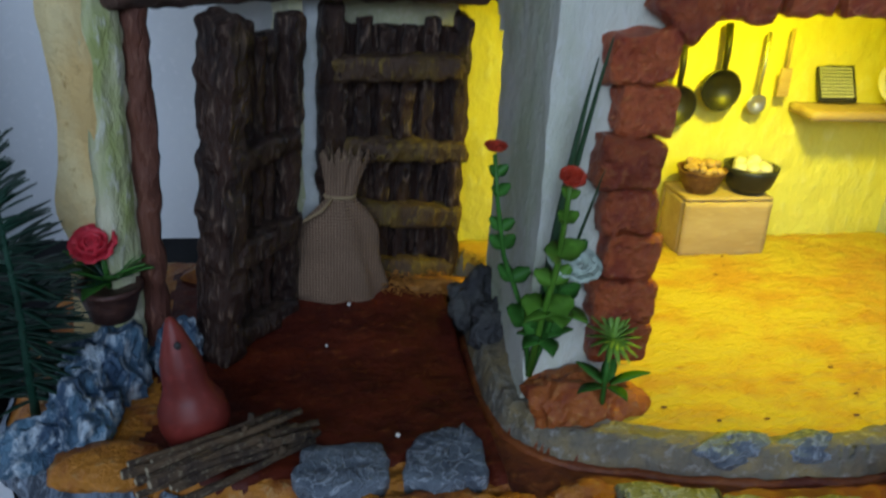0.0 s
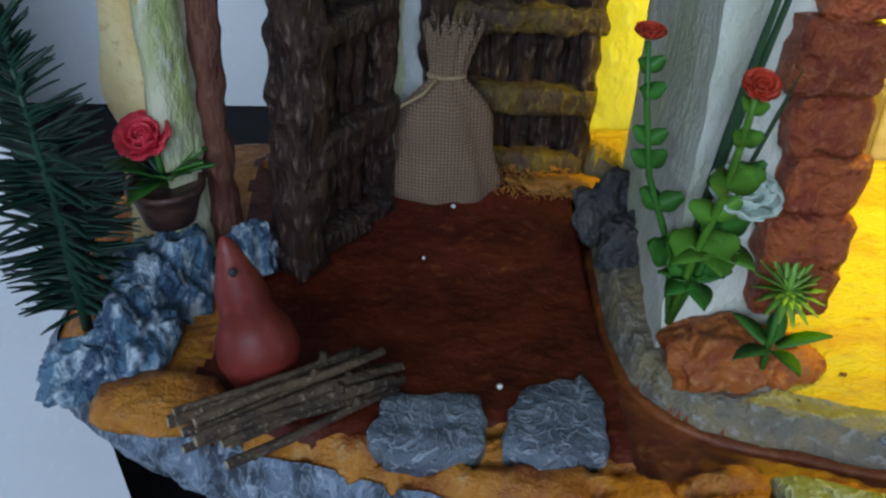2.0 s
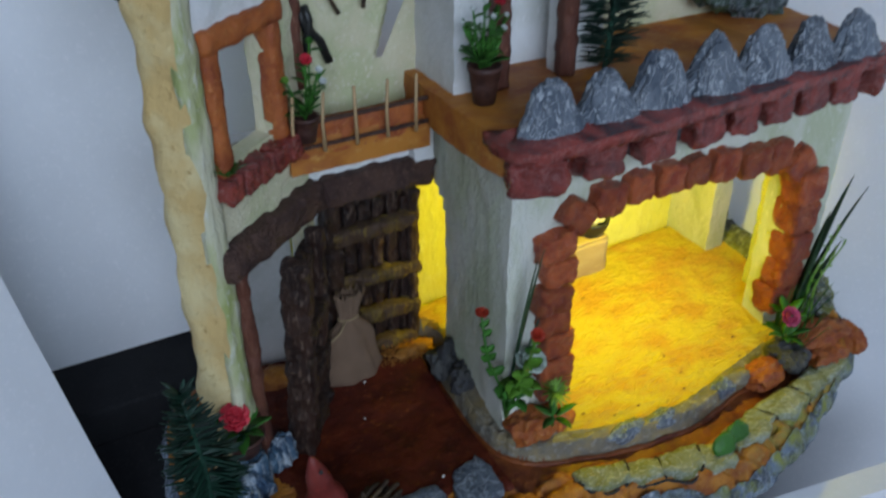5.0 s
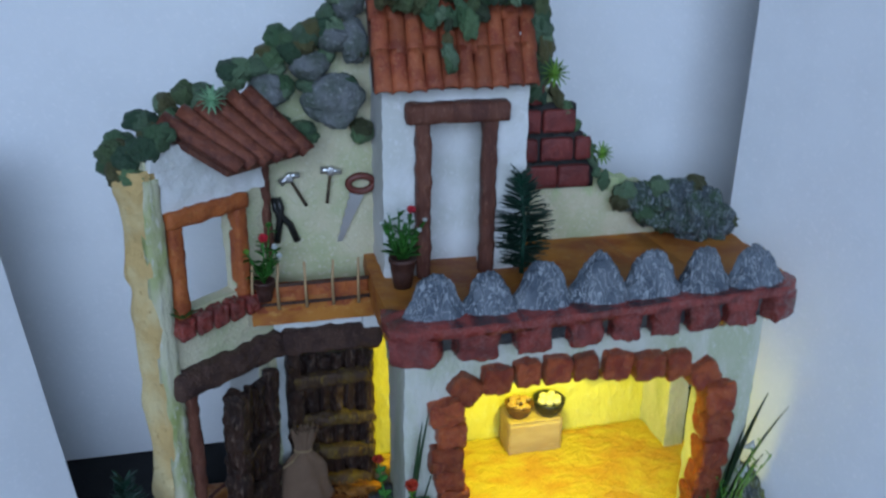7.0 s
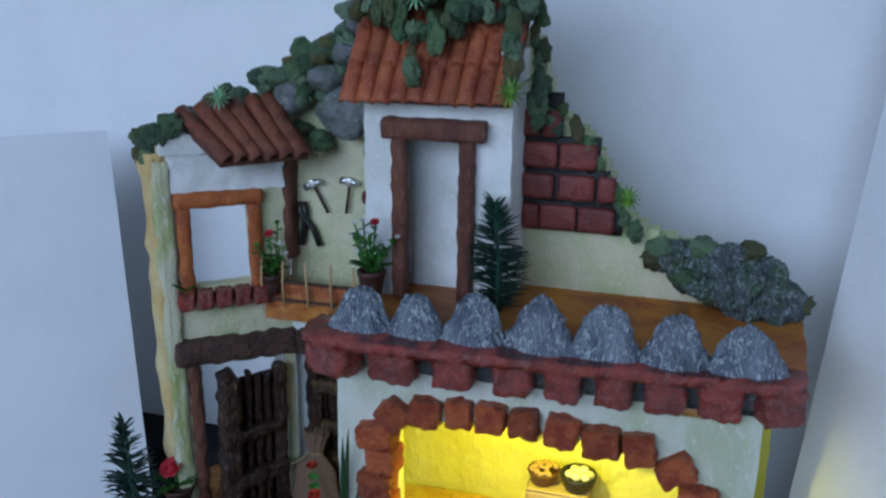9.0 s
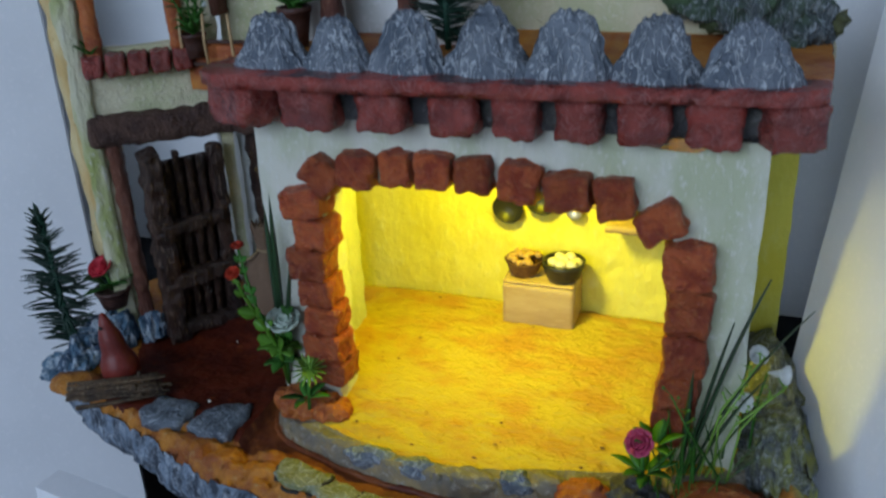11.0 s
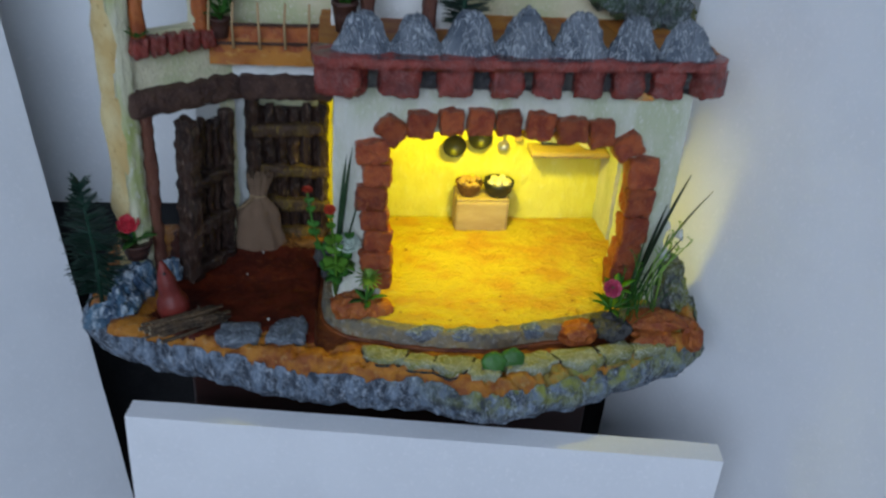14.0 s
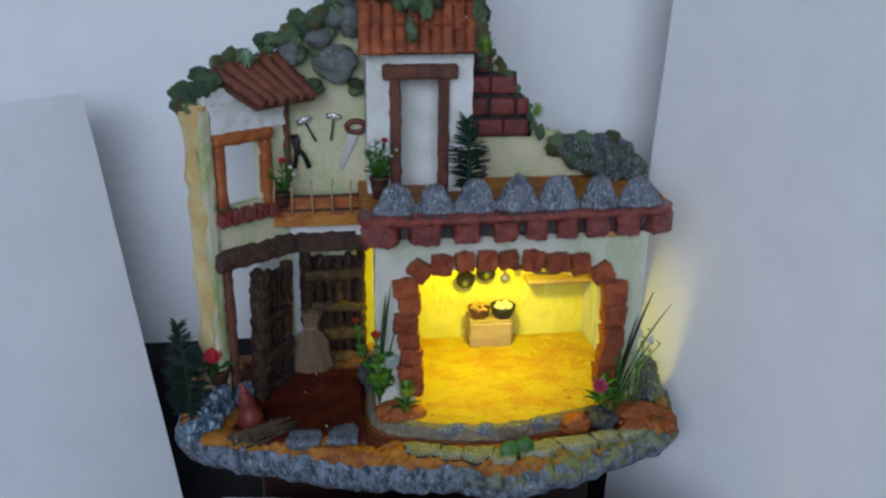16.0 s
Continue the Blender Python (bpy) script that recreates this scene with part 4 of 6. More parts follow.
def ridge_stone(seed, w, h):
    bm = bmesh.new()
    r = bmesh.ops.create_icosphere(bm, subdivisions=5, radius=1)
    for v in r["verts"]:
        d = v.co.normalized()
        up = max(0.0, d.z)
        flat = 1 - .27 * min(1.0, up / .45)
        q = Vector((d.x * w * flat, d.y * .0105 * flat, (d.z * h if d.z > 0 else d.z * .003)))
        # carved grooves running up to the peak
        g = noise.noise(Vector((d.x * 7, d.y * 5, d.z * 2.0)) + Vector((seed * 5, seed, 0)))
        f = 1 - abs(noise.noise(Vector((d.x * 4.5 + .8 * d.z * math.sin(seed), d.y * 4, d.z * 1.6)) + Vector((seed * 3, 4, seed)))) * 2
        q *= 1 + .06 * g + .11 * f + .10 * noise.noise(d * 1.6 + Vector((seed, 0, seed)))
        v.co = q
    me = bpy.data.meshes.new("ridge_stone")
    bm.to_mesh(me)
    bm.free()
    me.polygons.foreach_set("use_smooth", [True] * len(me.polygons))
    me.materials.append(M["ridge_stone"])
    return me


for k, (x, w, h) in enumerate(((-.001, .0185, .0235), (.030, .0175, .0225), (.0615, .019, .0255), (.0965, .0205, .0265), (.1295, .0195, .0265), (.1640, .0185, .0255), (.1975, .0205, .0230))):
    ob = new("ridge_stone", ridge_stone(k + 1.5, w, h))
    ob.matrix_world = pose(x, .009 + x * .02, .2635, -6, 0, rnd(-8, 8))
    tagged(ob, "pointed blue-grey stone with pale dry-brushed grooves", "stone", "stones along the terrace edge")

# dark red brick wall beside the tower, with recessed dark joints
bw = thing("brick_wall", (.1, .106, .30), "dark red brick wall with black joints, stepped and mossy", "brick wall")
bm = bmesh.new()
prism(bm, [(.066, .1005), (.126, .1005), (.126, .108), (.066, .108)], .304, .322, .004, .0006, .01)
prism(bm, [(.066, .1005), (.117, .1005), (.117, .108), (.066, .108)], .321, .341, .004, .0006, .01)
prism(bm, [(.066, .1005), (.111, .1005), (.111, .108), (.066, .108)], .340, .360, .004, .0006, .01)
prism(bm, [(.066, .1005), (.088, .1005), (.088, .108), (.066, .108)], .359, .385, .004, .0006, .01)
part("joint", bm, "mortar_and_shade", bw, "black recessed joints")
wide = brick_mesh("brick", (.0215, .006, .0150), "red_brick", 21, .0006, .0015)
slim = brick_mesh("brick", (.0105, .006, .0150), "red_brick", 22, .0006, .0015)
for z, row in ((.3125, ((.0720, 1), (.0885, 0), (.1110, 0))), (.3310, ((.0745, 0), (.0985, 0), (.1165, 1))), (.3495, ((.0760, 0), (.0990, 0))), (.3680, ((.0700, 1), (.0830, 1)))):
    for x, s in row:
        piece("brick", slim if s else wide, bw, pose(x, .0995, z, 0, rnd(-1.5, 1.5), 0))


# ---- tiled roofs ----
def tile_mesh(length, r, material="tile"):
    bm = bmesh.new()
    n, rows = 7, 5
    grid = []
    for side, rr in ((0, r), (1, r * .72)):
        for i in range(rows + 1):
            y = length * i / rows
            k = rr * (1.06 - .10 * i / rows)
            line = []
            for a in range(n + 1):
                w = math.pi * a / n
                p = Vector((-math.cos(w) * k, y, math.sin(w) * k * .9))
                line.append(bm.verts.new(p + noise.noise_vector(p / .004 + Vector((side, 0, 0))) * .0003))
            grid.append(line)
    out, inn = grid[:rows + 1], grid[rows + 1:]
    for i in range(rows):
        for a in range(n):
            bm.faces.new((out[i][a], out[i][a + 1], out[i + 1][a + 1], out[i + 1][a]))
            bm.faces.new((inn[i + 1][a], inn[i + 1][a + 1], inn[i][a + 1], inn[i][a]))
    for a in range(n):
        bm.faces.new((out[0][a + 1], out[0][a], inn[0][a], inn[0][a + 1]))
        bm.faces.new((out[rows][a], out[rows][a + 1], inn[rows][a + 1], inn[rows][a]))
    for i in range(rows):
        for a in (0, n):
            bm.faces.new((out[i][a], out[i + 1][a], inn[i + 1][a], inn[i][a]))
    me = bpy.data.meshes.new("roof_tile")
    bm.normal_update()
    bm.to_mesh(me)
    bm.free()
    me.polygons.foreach_set("use_smooth", [True] * len(me.polygons))
    me.materials.append(M[material])
    return me


def tiled_roof(label, ll, lr, tl, tr, cols, courses, material="tile"):
    """Half-round tiles in columns, from the low corners up to the high ones."""
    ll, lr, tl, tr = (Vector(p) for p in (ll, lr, tl, tr))
    roof = thing("tiled_roof", (ll + lr) / 2, label, "roof")
    bm = bmesh.new()
    nrm = (lr - ll).cross(tl - ll).normalized()
    vs = [bm.verts.new(p - nrm * d) for d in (.002, .006) for p in (ll + (tl - ll) * .06, lr + (tr - lr) * .06, tr, tl)]
    for q in ((0, 1, 2, 3), (7, 6, 5, 4), (4, 5, 1, 0), (5, 6, 2, 1), (6, 7, 3, 2), (7, 4, 0, 3)):
        bm.faces.new([vs[i] for i in q])
    part("roof_board", bm, "redwood", roof, smooth=False)
    length = ((tl - ll).length + (tr - lr).length) / 2
    width = ((lr - ll).length + (tr - tl).length) / 2
    me = tile_mesh(length / courses * 1.18, width / cols * .53, material)
    for c in range(cols):
        f = (c + .5) / cols
        a, b = ll.lerp(lr, f), tl.lerp(tr, f)
        yv = (b - a).normalized()
        xv = (lr - ll).normalized()
        zv = xv.cross(yv).normalized()
        xv = yv.cross(zv)
        for k in range(courses):
            p = a.lerp(b, k / courses) + zv * (.0006 + rnd(0, .0007))
            m = Matrix((xv, yv, zv)).transposed().to_4x4()
            m.translation = p + yv * rnd(-.0012, .0012)
            m = m @ pose(0, 0, 0, 2.0, 0, rnd(-2.5, 2.5))
            piece("tile", me, roof, m)
    return roof


tiled_roof("steep terracotta tiled roof of the tower", (-.0265, .047, .3815), (.0675, .051, .3815), (-.025, .082, .4335), (.071, .086, .4335), 10, 3)
tiled_roof("small sloping roof of dark terracotta tiles", (-.1035, .047, .3420), (-.0590, .074, .3450), (-.1390, .060, .3640), (-.0835, .090, .3715), 6, 1, "dark_tile")
# wall piece under the small roof
bm = bmesh.new()
prism(bm, [(-.151, .052), (-.146, .046), (-.088, .094), (-.092, .104)], .344, .356, .004, .0015, .008, 2.0)
part("gable", bm, "white_wall", house, "pale gable under the small roof")

# ---- doors ----
def plank_door(at, lean, turn, w, h, label, seed, thick, bars, bar_wood="wood"):
    """A rough door: a dark back, uneven upright boards, thick cross bars and two heavy stiles."""
    door = thing("wooden_door", at, label, "door")
    m = pose(*at, lean, 0, turn)
    n = 6
    beam("back_board", (.002, .0062, .001), (w - .002, .0085, h * .93), "wood", door, m, .0008, "dark back board", seed + 40, edge=.0008)
    for i in range(n):
        x0, x1 = w * i / n + .0012, w * (i + 1) / n - .0012
        beam("board", (x0, .0015, .001), (x1, .0062, h - .002 - abs(math.sin(seed + i * 2.1)) * .007), "wood", door, m, .0013, seed=seed + i, edge=.0012, step=.0020)
    for i, z in enumerate(bars):
        beam("cross_bar", (.003, -.0055, h * z - .0046 + .0012 * math.sin(i * 3 + seed)), (w + .001, .0030, h * z + .0046), bar_wood, door, m @ pose(0, 0, 0, 0, 3 * math.sin(seed + i), 0), .0019, seed=seed + 20 + i, edge=.0016, step=.0020)
    beam("stile", (-.004, -.0055, -.002), (-.004 + thick, .0085, h + .001), "wood", door, m, .0021, seed=seed + 30, edge=.0025, step=.0020)
    beam("stile", (w - .005, -.0030, -.002), (w + .002, .0075, h - .002), "wood", door, m, .0018, seed=seed + 31, edge=.002, step=.0020)
    return door


plank_door((-.1175, .0525, .0845), 3, 55, .041, .119, "dark brown rough plank door, standing open on the terrace", 2.0, .0115, (.05, .33, .60))
plank_door((-.0770, .1080, .0920), 3, 0, .0525, .110, "dark brown rough plank door, shut, edged with yellow light", 7.0, .0095, (.03, .26, .50, .79), "ochre_wood")

# ---- balcony railing ----
rail = thing("railing", (-.07, .079, .245), "thin railing of brown sticks with pale bamboo uprights", "railing")
for z in (.2475, .2600):
    bm = bmesh.new()
    tube(bm, [(-.103, .0815, z - .001), (-.08, .0795, z), (-.05, .0790, z + .0006), (-.026, .0790, z + .001)], .0011, .0012, 6, .15)
    part("rail_bar", bm, "lintel", rail)
for x in (-.0985, -.0835, -.0665, -.0500, -.0345):
    bm = bmesh.new()
    tube(bm, [(x, .0785, .2445), (x + rnd(-.0005, .0005), .0780, .2600), (x + rnd(-.001, .001), .0775, .2750)], .0010, .0008, 6, .1)
    part("upright", bm, "stick", rail)
beam("balcony_board", (-.1000, .0830, .2385), (-.0270, .0870, .2590), "orange_wood", house, None, .0007, "orange-brown board behind the railing", 12)

# window sill bricks
sill_shape = brick_mesh("sill_brick", (.0190, .018, .0158), "cornice", 33)
for k in range(5):
    p = along @ Vector((.0105 + k * .0118, -.003, .2505))
    piece("sill_brick", sill_shape, win, Matrix.Translation(p) @ Matrix.Rotation(math.atan2(DB[1] - DA[1], DB[0] - DA[0]), 4, "Z") @ Matrix.Diagonal((.55, .75, .75, 1)))


# ---- stones, ledge slabs and hill ----
def flat_stone(name, plan, z, thick, material, label, category, group, seed, parent=None, tip=0.0, cup=.0):
    """A low flagstone over a plan, domed, with an uneven split face."""
    bm = bmesh.new()
    pts = []
    for a, b in zip(plan, plan[1:] + plan[:1]):
        pts += [Vector((*a, 0)).lerp(Vector((*b, 0)), k / 5 + .02) for k in range(5)]
    pts = ragged(pts, .0022, .005)
    c = sum(pts, Vector()) / len(pts)
    rings = []
    R = [(1.0, -thick), (1.01, -.0012), (.985, .0), (.93, .0006), (.66, .0009), (.42, .0012), (.2, .0010)]
    for f, h in R:
        ring = []
        for p in pts:
            q = c + (p - c) * f
            q = Vector((q.x, q.y, z + h + tip * (q.y - c.y)))
            q += noise.noise_vector(q / .004 + Vector((seed,) * 3)) * (.0009 if f < .99 else .0005)
            ring.append(bm.verts.new(q))
        rings.append(ring)
    n = len(pts)
    for a, b in zip(rings, rings[1:]):
        for i in range(n):
            bm.faces.new((a[i], a[(i + 1) % n], b[(i + 1) % n], b[i]))
    bm.faces.new(rings[-1])
    bm.faces.new(rings[0][::-1])
    bmesh.ops.recalc_face_normals(bm, faces=bm.faces)
    ob = part(name, bm, material, parent, label if parent is None else "")
    return tagged(ob, label, category, group) if parent is None else ob


flat_stone("slab", [(-.0945, -.012), (-.089, .0005), (-.066, -.0005), (-.0655, -.018), (-.075, -.023), (-.090, -.021)], .0818, .006, "slate", "blue-grey slate slab at the edge of the terrace", "stone slab", "slate slabs", 1)
flat_stone("slab", [(-.0625, -.019), (-.0570, .001), (-.038, .0075), (-.0345, -.004), (-.0370, -.021), (-.050, -.024)], .0818, .006, "slate", "blue-grey slate slab at the edge of the terrace", "stone slab", "slate slabs", 2)
FLAGS = [[(.002, -.028), (.030, -.034), (.026, -.043), (.013, -.046), (.003, -.040)], [(.033, -.036), (.047, -.039), (.044, -.050), (.030, -.048), (.025, -.045)],
         [(.050, -.040), (.072, -.043), (.070, -.054), (.056, -.058), (.046, -.050)], [(.074, -.045), (.090, -.048), (.086, -.062), (.070, -.061), (.066, -.056)],
         [(.094, -.043), (.121, -.037), (.126, -.046), (.116, -.055), (.094, -.056)], [(.126, -.034), (.153, -.031), (.158, -.044), (.142, -.050), (.130, -.046)],
         [(.157, -.032), (.178, -.026), (.180, -.037), (.163, -.044)], [(.181, -.028), (.203, -.020), (.205, -.031), (.184, -.038)]]
for k, plan in enumerate(FLAGS):
    cx, cy = sum(p[0] for p in plan) / len(plan), sum(p[1] for p in plan) / len(plan)
    plan = [(cx + (x - cx) * 1.11, cy + (y - cy) * 1.11) for x, y in plan]
    flat_stone("flagstone", plan, .0812 - .0008 * (k % 2), .006, "flag", "pale lichen-green flagstone", "stone", "flagstones", k * 1.3, base)


# thin dark tubes laid on top give the shade of the recessed cracks
for line in (((.001, -.034), (.003, -.0415), (.013, -.0478), (.0262, -.0448), (.031, -.0500), (.0455, -.0525), (.056, -.0605), (.066, -.0570)),
             ((.031, -.0345), (.0275, -.0420), (.0262, -.0448)), ((.0485, -.0392), (.0460, -.0470), (.0455, -.0525)), ((.073, -.0440), (.0680, -.0530), (.066, -.0570)),
             ((.092, -.0440), (.0905, -.0520), (.088, -.0600)), ((.1230, -.0350), (.1275, -.0430), (.1290, -.0490)), ((.155, -.0305), (.1590, -.0380), (.1610, -.0450))):
    bm = bmesh.new()
    pts = [Vector((x, y, ground_z(x, y) + .0010)) for x, y in line]
    fine = [a.lerp(b, k / 4) + Vector((rnd(-.0006, .0006), rnd(-.0006, .0006), 0)) for a, b in zip(pts, pts[1:]) for k in range(4)] + [pts[-1]]
    tube(bm, fine, .0010, .0007, 6, .3)
    part("crack", bm, "mortar_and_shade", base, "black cord for the shade in the crack between flagstones")


def crag(bm, at, size, amp, seed, sub=5):
    """A craggy stone: sharp ridges over a broad, uneven mass."""
    r = bmesh.ops.create_icosphere(bm, subdivisions=sub, radius=1)
    off = Vector((seed * 2.3, -seed * 1.1, seed * 3.7))
    for v in r["verts"]:
        d = v.co.normalized()
        ridge = 1 - 2 * abs(noise.noise(Vector((d.x * 1.7, d.y * 1.7, d.z * 1.0)) + off))
        fine = 1 - 2 * abs(noise.noise(Vector((d.x * 4.6, d.y * 4.6, d.z * 2.4)) - off))
        k = 1 + amp * (.9 * noise.noise(d * 1.1 + off) + .55 * (ridge - .5) + .26 * (fine - .5) + .10 * noise.noise(d * 11 + off))
        v.co = Vector(at) + Vector(d[a] * k * size[a] for a in range(3))


def rock(at, size, material, label, seed, group="", amp=.32, sub=3, name="rock"):
    bm = bmesh.new()
    if material in ("blue_rock", "dark_rock_and_shade", "rust_stone", "rim_green"):
        crag(bm, at, size, amp * (1.0 if material == "rust_stone" else 1.6), seed)
    else:
        lump(bm, at, size, amp, .7, sub, seed)
    return tagged(part(name, bm, material), label, "rock", group)


def rock_child(name, at, size, material, parent, seed, amp=.35, sub=3, scale=.7):
    bm = bmesh.new()
    lump(bm, at, size, amp, scale, sub, seed)
    return part(name, bm, material, parent)


rock((-.0205, .0735, .092), (.010, .009, .014), "dark_rock_and_shade", "dark grey rock against the kitchen wall", 1, sub=4)
rock((-.0145, .0560, .091), (.010, .010, .011), "dark_rock_and_shade", "dark grey rock against the kitchen wall", 2, sub=4)
rock((-.1540, .0370, .0890), (.0120, .0140, .0145), "blue_rock", "blue-white painted rock under the flower pot", 3, sub=4)
rock((-.1600, .0200, .0850), (.0110, .0150, .0120), "blue_rock", "blue-white painted rock beside the fern", 4, sub=4)
rock((-.1325, .0530, .0900), (.0095, .0085, .0100), "blue_rock", "blue painted stone at the foot of the door post", 5, sub=4)
rock((-.1470, -.0020, .0800), (.0170, .0110, .0050), "ochre", "ochre stone on the ledge", 6)
rock((-.1700, .0130, .0790), (.0120, .0110, .0075), "blue_rock", "blue-grey rock on the rim", 16, sub=4)
rock((-.0050, .0050, .0900), (.0140, .0110, .0105), "rust_stone", "rust-orange stone at the corner of the kitchen", 7, sub=4)
rock((.0100, .0050, .0890), (.0110, .0090, .0090), "rust_stone", "rust-orange stone at the corner of the kitchen", 8, sub=4)
rock((.1480, -.0190, .0835), (.0140, .0100, .0085), "rust_stone", "rust-orange stone on the kerb", 9, sub=4)
rock((.1300, -.0150, .0845), (.0090, .0060, .0060), "kerb", "grey stone set in the kerb", 10)
rock((.0440, -.0190, .0840), (.0130, .0055, .0062), "slate", "blue-grey stone set in the kerb", 11, sub=4)
rock((.0680, -.0205, .0835), (.0125, .0050, .0055), "slate", "grey stone set in the kerb", 21, sub=4)
rock((.0950, -.0205, .0840), (.0125, .0055, .0050), "kerb", "grey stone set in the kerb", 22, sub=4)
rock((.1150, -.0170, .0845), (.0085, .0055, .0060), "slate", "blue-grey stone set in the kerb", 23, sub=4)
rock((.1700, -.0150, .0870), (.0120, .0110, .0085), "dark_rock_and_shade", "brown-grey stone among the flowers", 12, sub=4)
rock((.2060, -.0060, .0845), (.0210, .0140, .0070), "rust_stone", "rust-red stone on the base", 13, sub=4)
rock((.1990, -.0200, .0805), (.0150, .0100, .0055), "rust_stone", "rust-orange stone on the base", 14, sub=4)
rock((.2310, -.0100, .0740), (.0075, .0120, .0120), "rust_stone", "rust-orange stone at the rim", 15, sub=4)
rock((.2250, .0300, .0930), (.0115, .0220, .0160), "rim_green", "mossy yellow-grey rock beside the kitchen", 17, sub=4)
rock((.2270, .0880, .0830), (.0100, .0220, .0090), "rim_green", "mossy grey rock beside the kitchen", 18, sub=4)
rock((-.1150, .1080, .0880), (.0200, .0120, .0090), "ochre", "ochre stone behind the open door", 19)
bm = bmesh.new()
for x, y, s in ((-.061, .001, .0009), (-.1585, .0075, .0016), (-.0700, .0830, .0008), (.214, .004, .0022), (.176, -.013, .0016), (-.080, .060, .0006), (.060, -.0585, .0008), (.030, -.052, .0008)):
    lump(bm, (x, y, ground_z(x, y) + s * .8 + (.002 if x == -.061 else 0)), (s, s * .8, s), .3, .7, 2, x * 90)
tagged(part("crumb", bm, "terrace_spot"), "small white plaster crumbs scattered on the base", "crumbs", kind="stuff")

# straw and soil bits on the kitchen floor
random.seed(77)
bm = bmesh.new()
for k in range(22):
    x = rnd(.012, .175)
    y = rnd(-.012, .118) if k % 3 else rnd(-.010, .012)
    z = ground_z(x, y) + .0004
    w = rnd(0, 3.14)
    l = rnd(.0004, .0014)
    lump(bm, (x, y, z), (l, .0004 + l * .2, .0004), .3, .6, 1, k)
tagged(part("straw_bits", bm, "basket"), "brown straw and soil bits on the kitchen floor", "straw", kind="stuff")

# orange straw swept against the shut door
random.seed(41)
bm = bmesh.new()
for k in range(300):
    x, y = rnd(-.056, -.016), rnd(.086, .103)
    if x > -.030 and y < .090:
        continue
    z, w, l = ground_z(x, y) + rnd(.0002, .0022), rnd(0, 6.28), rnd(.0015, .0045)
    tube(bm, [(x, y, z), (x + .5 * l * math.cos(w), y + .5 * l * math.sin(w), z + rnd(.0004, .0022)), (x + l * math.cos(w), y + l * math.sin(w) * .5, z + rnd(0, .002))], .00024, .00016, 4)
crag(bm, (-.036, .0965, ground_z(-.036, .0965) - .0006), (.019, .0070, .0034), .5, 5, 4)
tagged(part("straw", bm, "straw"), "orange-brown straw swept against the foot of the shut door", "straw", kind="stuff")

# hill of grey rocks and sponge bushes on the skyline
hill = thing("hillside", (-.09, .107, .345), "hillside of grey rocks and green sponge bushes on the skyline", "hillside")
for k, (x, y, z, sx, sz) in enumerate(((-.0435, .0980, .3690, .0175, .0155), (-.0815, .0980, .3760, .0112, .0104), (-.0570, .0990, .3900, .0115, .0085), (-.0425, .0995, .4050, .0105, .0092), (-.0310, .0990, .4030, .0080, .0135), (-.0340, .1010, .4270, .0105, .0115))):
    rock_child("rock", (x, y - .004, z), (sx, .0090, sz), "grey_rock", hill, 30 + k, .22, 4)
random.seed(5)
for k, (x, z, s) in enumerate(((-.168, .352, .012), (-.171, .340, .010), (-.158, .343, .011), (-.150, .363, .012), (-.137, .372, .011), (-.123, .379, .012), (-.110, .377, .011), (-.098, .392, .011), (-.082, .398, .012),
                               (-.070, .408, .012), (-.056, .412, .012), (-.045, .420, .012), (-.034, .435, .012), (-.028, .447, .010), (-.074, .384, .009), (-.058, .383, .009), (-.036, .384, .009), (-.030, .357, .009),
                               (-.060, .357, .009), (-.075, .362, .008), (-.132, .352, .010), (-.145, .350, .011), (-.028, .405, .009), (-.050, .400, .008))):
    for j in range(4):
        q = (x + rnd(-.6, .6) * s * .8, .098 + rnd(-.004, .003), z - .006 + rnd(-.6, .5) * s * .7)
        rock_child("bush", q, (s * rnd(.52, .80), .0070, s * rnd(.45, .66)), "bush", hill, 50 + k * 4 + j, .30, 4, .8)
for k, (x, y, z) in enumerate(((-.157, .054, .351), (-.163, .056, .343), (-.149, .049, .357), (-.166, .060, .352), (-.154, .051, .341), (-.140, .052, .362))):
    rock_child("bush", (x, y, z), (.0075, .0060, .0068), "bush", hill, 170 + k, .45, 4, .7)
hill2 = thing("rock_outcrop", (.19, .096, .265), "outcrop of blue-grey rocks with green moss on the terrace", "rock outcrop")
for k, (x, y, z, sx, sy, sz) in enumerate(((.196, .094, .279, .016, .012, .015), (.178, .097, .288, .015, .010, .013), (.212, .094, .278, .013, .012, .014), (.160, .100, .295, .014, .008, .010), (.188, .098, .298, .012, .008, .009), (.222, .098, .270, .009, .010, .010), (.207, .098, .292, .010, .008, .008))):
    bm = bmesh.new()
    crag(bm, (x, y, z - .002), (sx * .98, sy, sz * .98), .60, 80 + k)
    part("rock", bm, "outcrop", hill2)
for k, (x, z, s) in enumerate(((.149, .299, .008), (.165, .284, .009), (.172, .301, .009), (.228, .274, .007), (.199, .302, .007), (.146, .293, .007), (.180, .274, .007))):
    rock_child("moss", (x, .098, z), (s, .007, s * .8), "bush", hill2, 100 + k, .55, 3, .42)
# ivy heaped over the tower roof and trailing down the brick wall
ivy = thing("ivy", (.02, .09, .42), "dense dark green ivy heaped over the tower roof", "ivy")
random.seed(8)
IVY = [(rnd(-.018, .074), rnd(.062, .094), rnd(.430, .458)) for _ in range(105)] + [(rnd(-.018, .050), rnd(.074, .092), rnd(.452, .482)) for _ in range(62)]
IVY += [(-.020 + i * .0062, .058 + rnd(-.002, .002), .430 - (.007 if 5 <= i <= 9 else 0) + rnd(-.004, .003)) for i in range(15)]
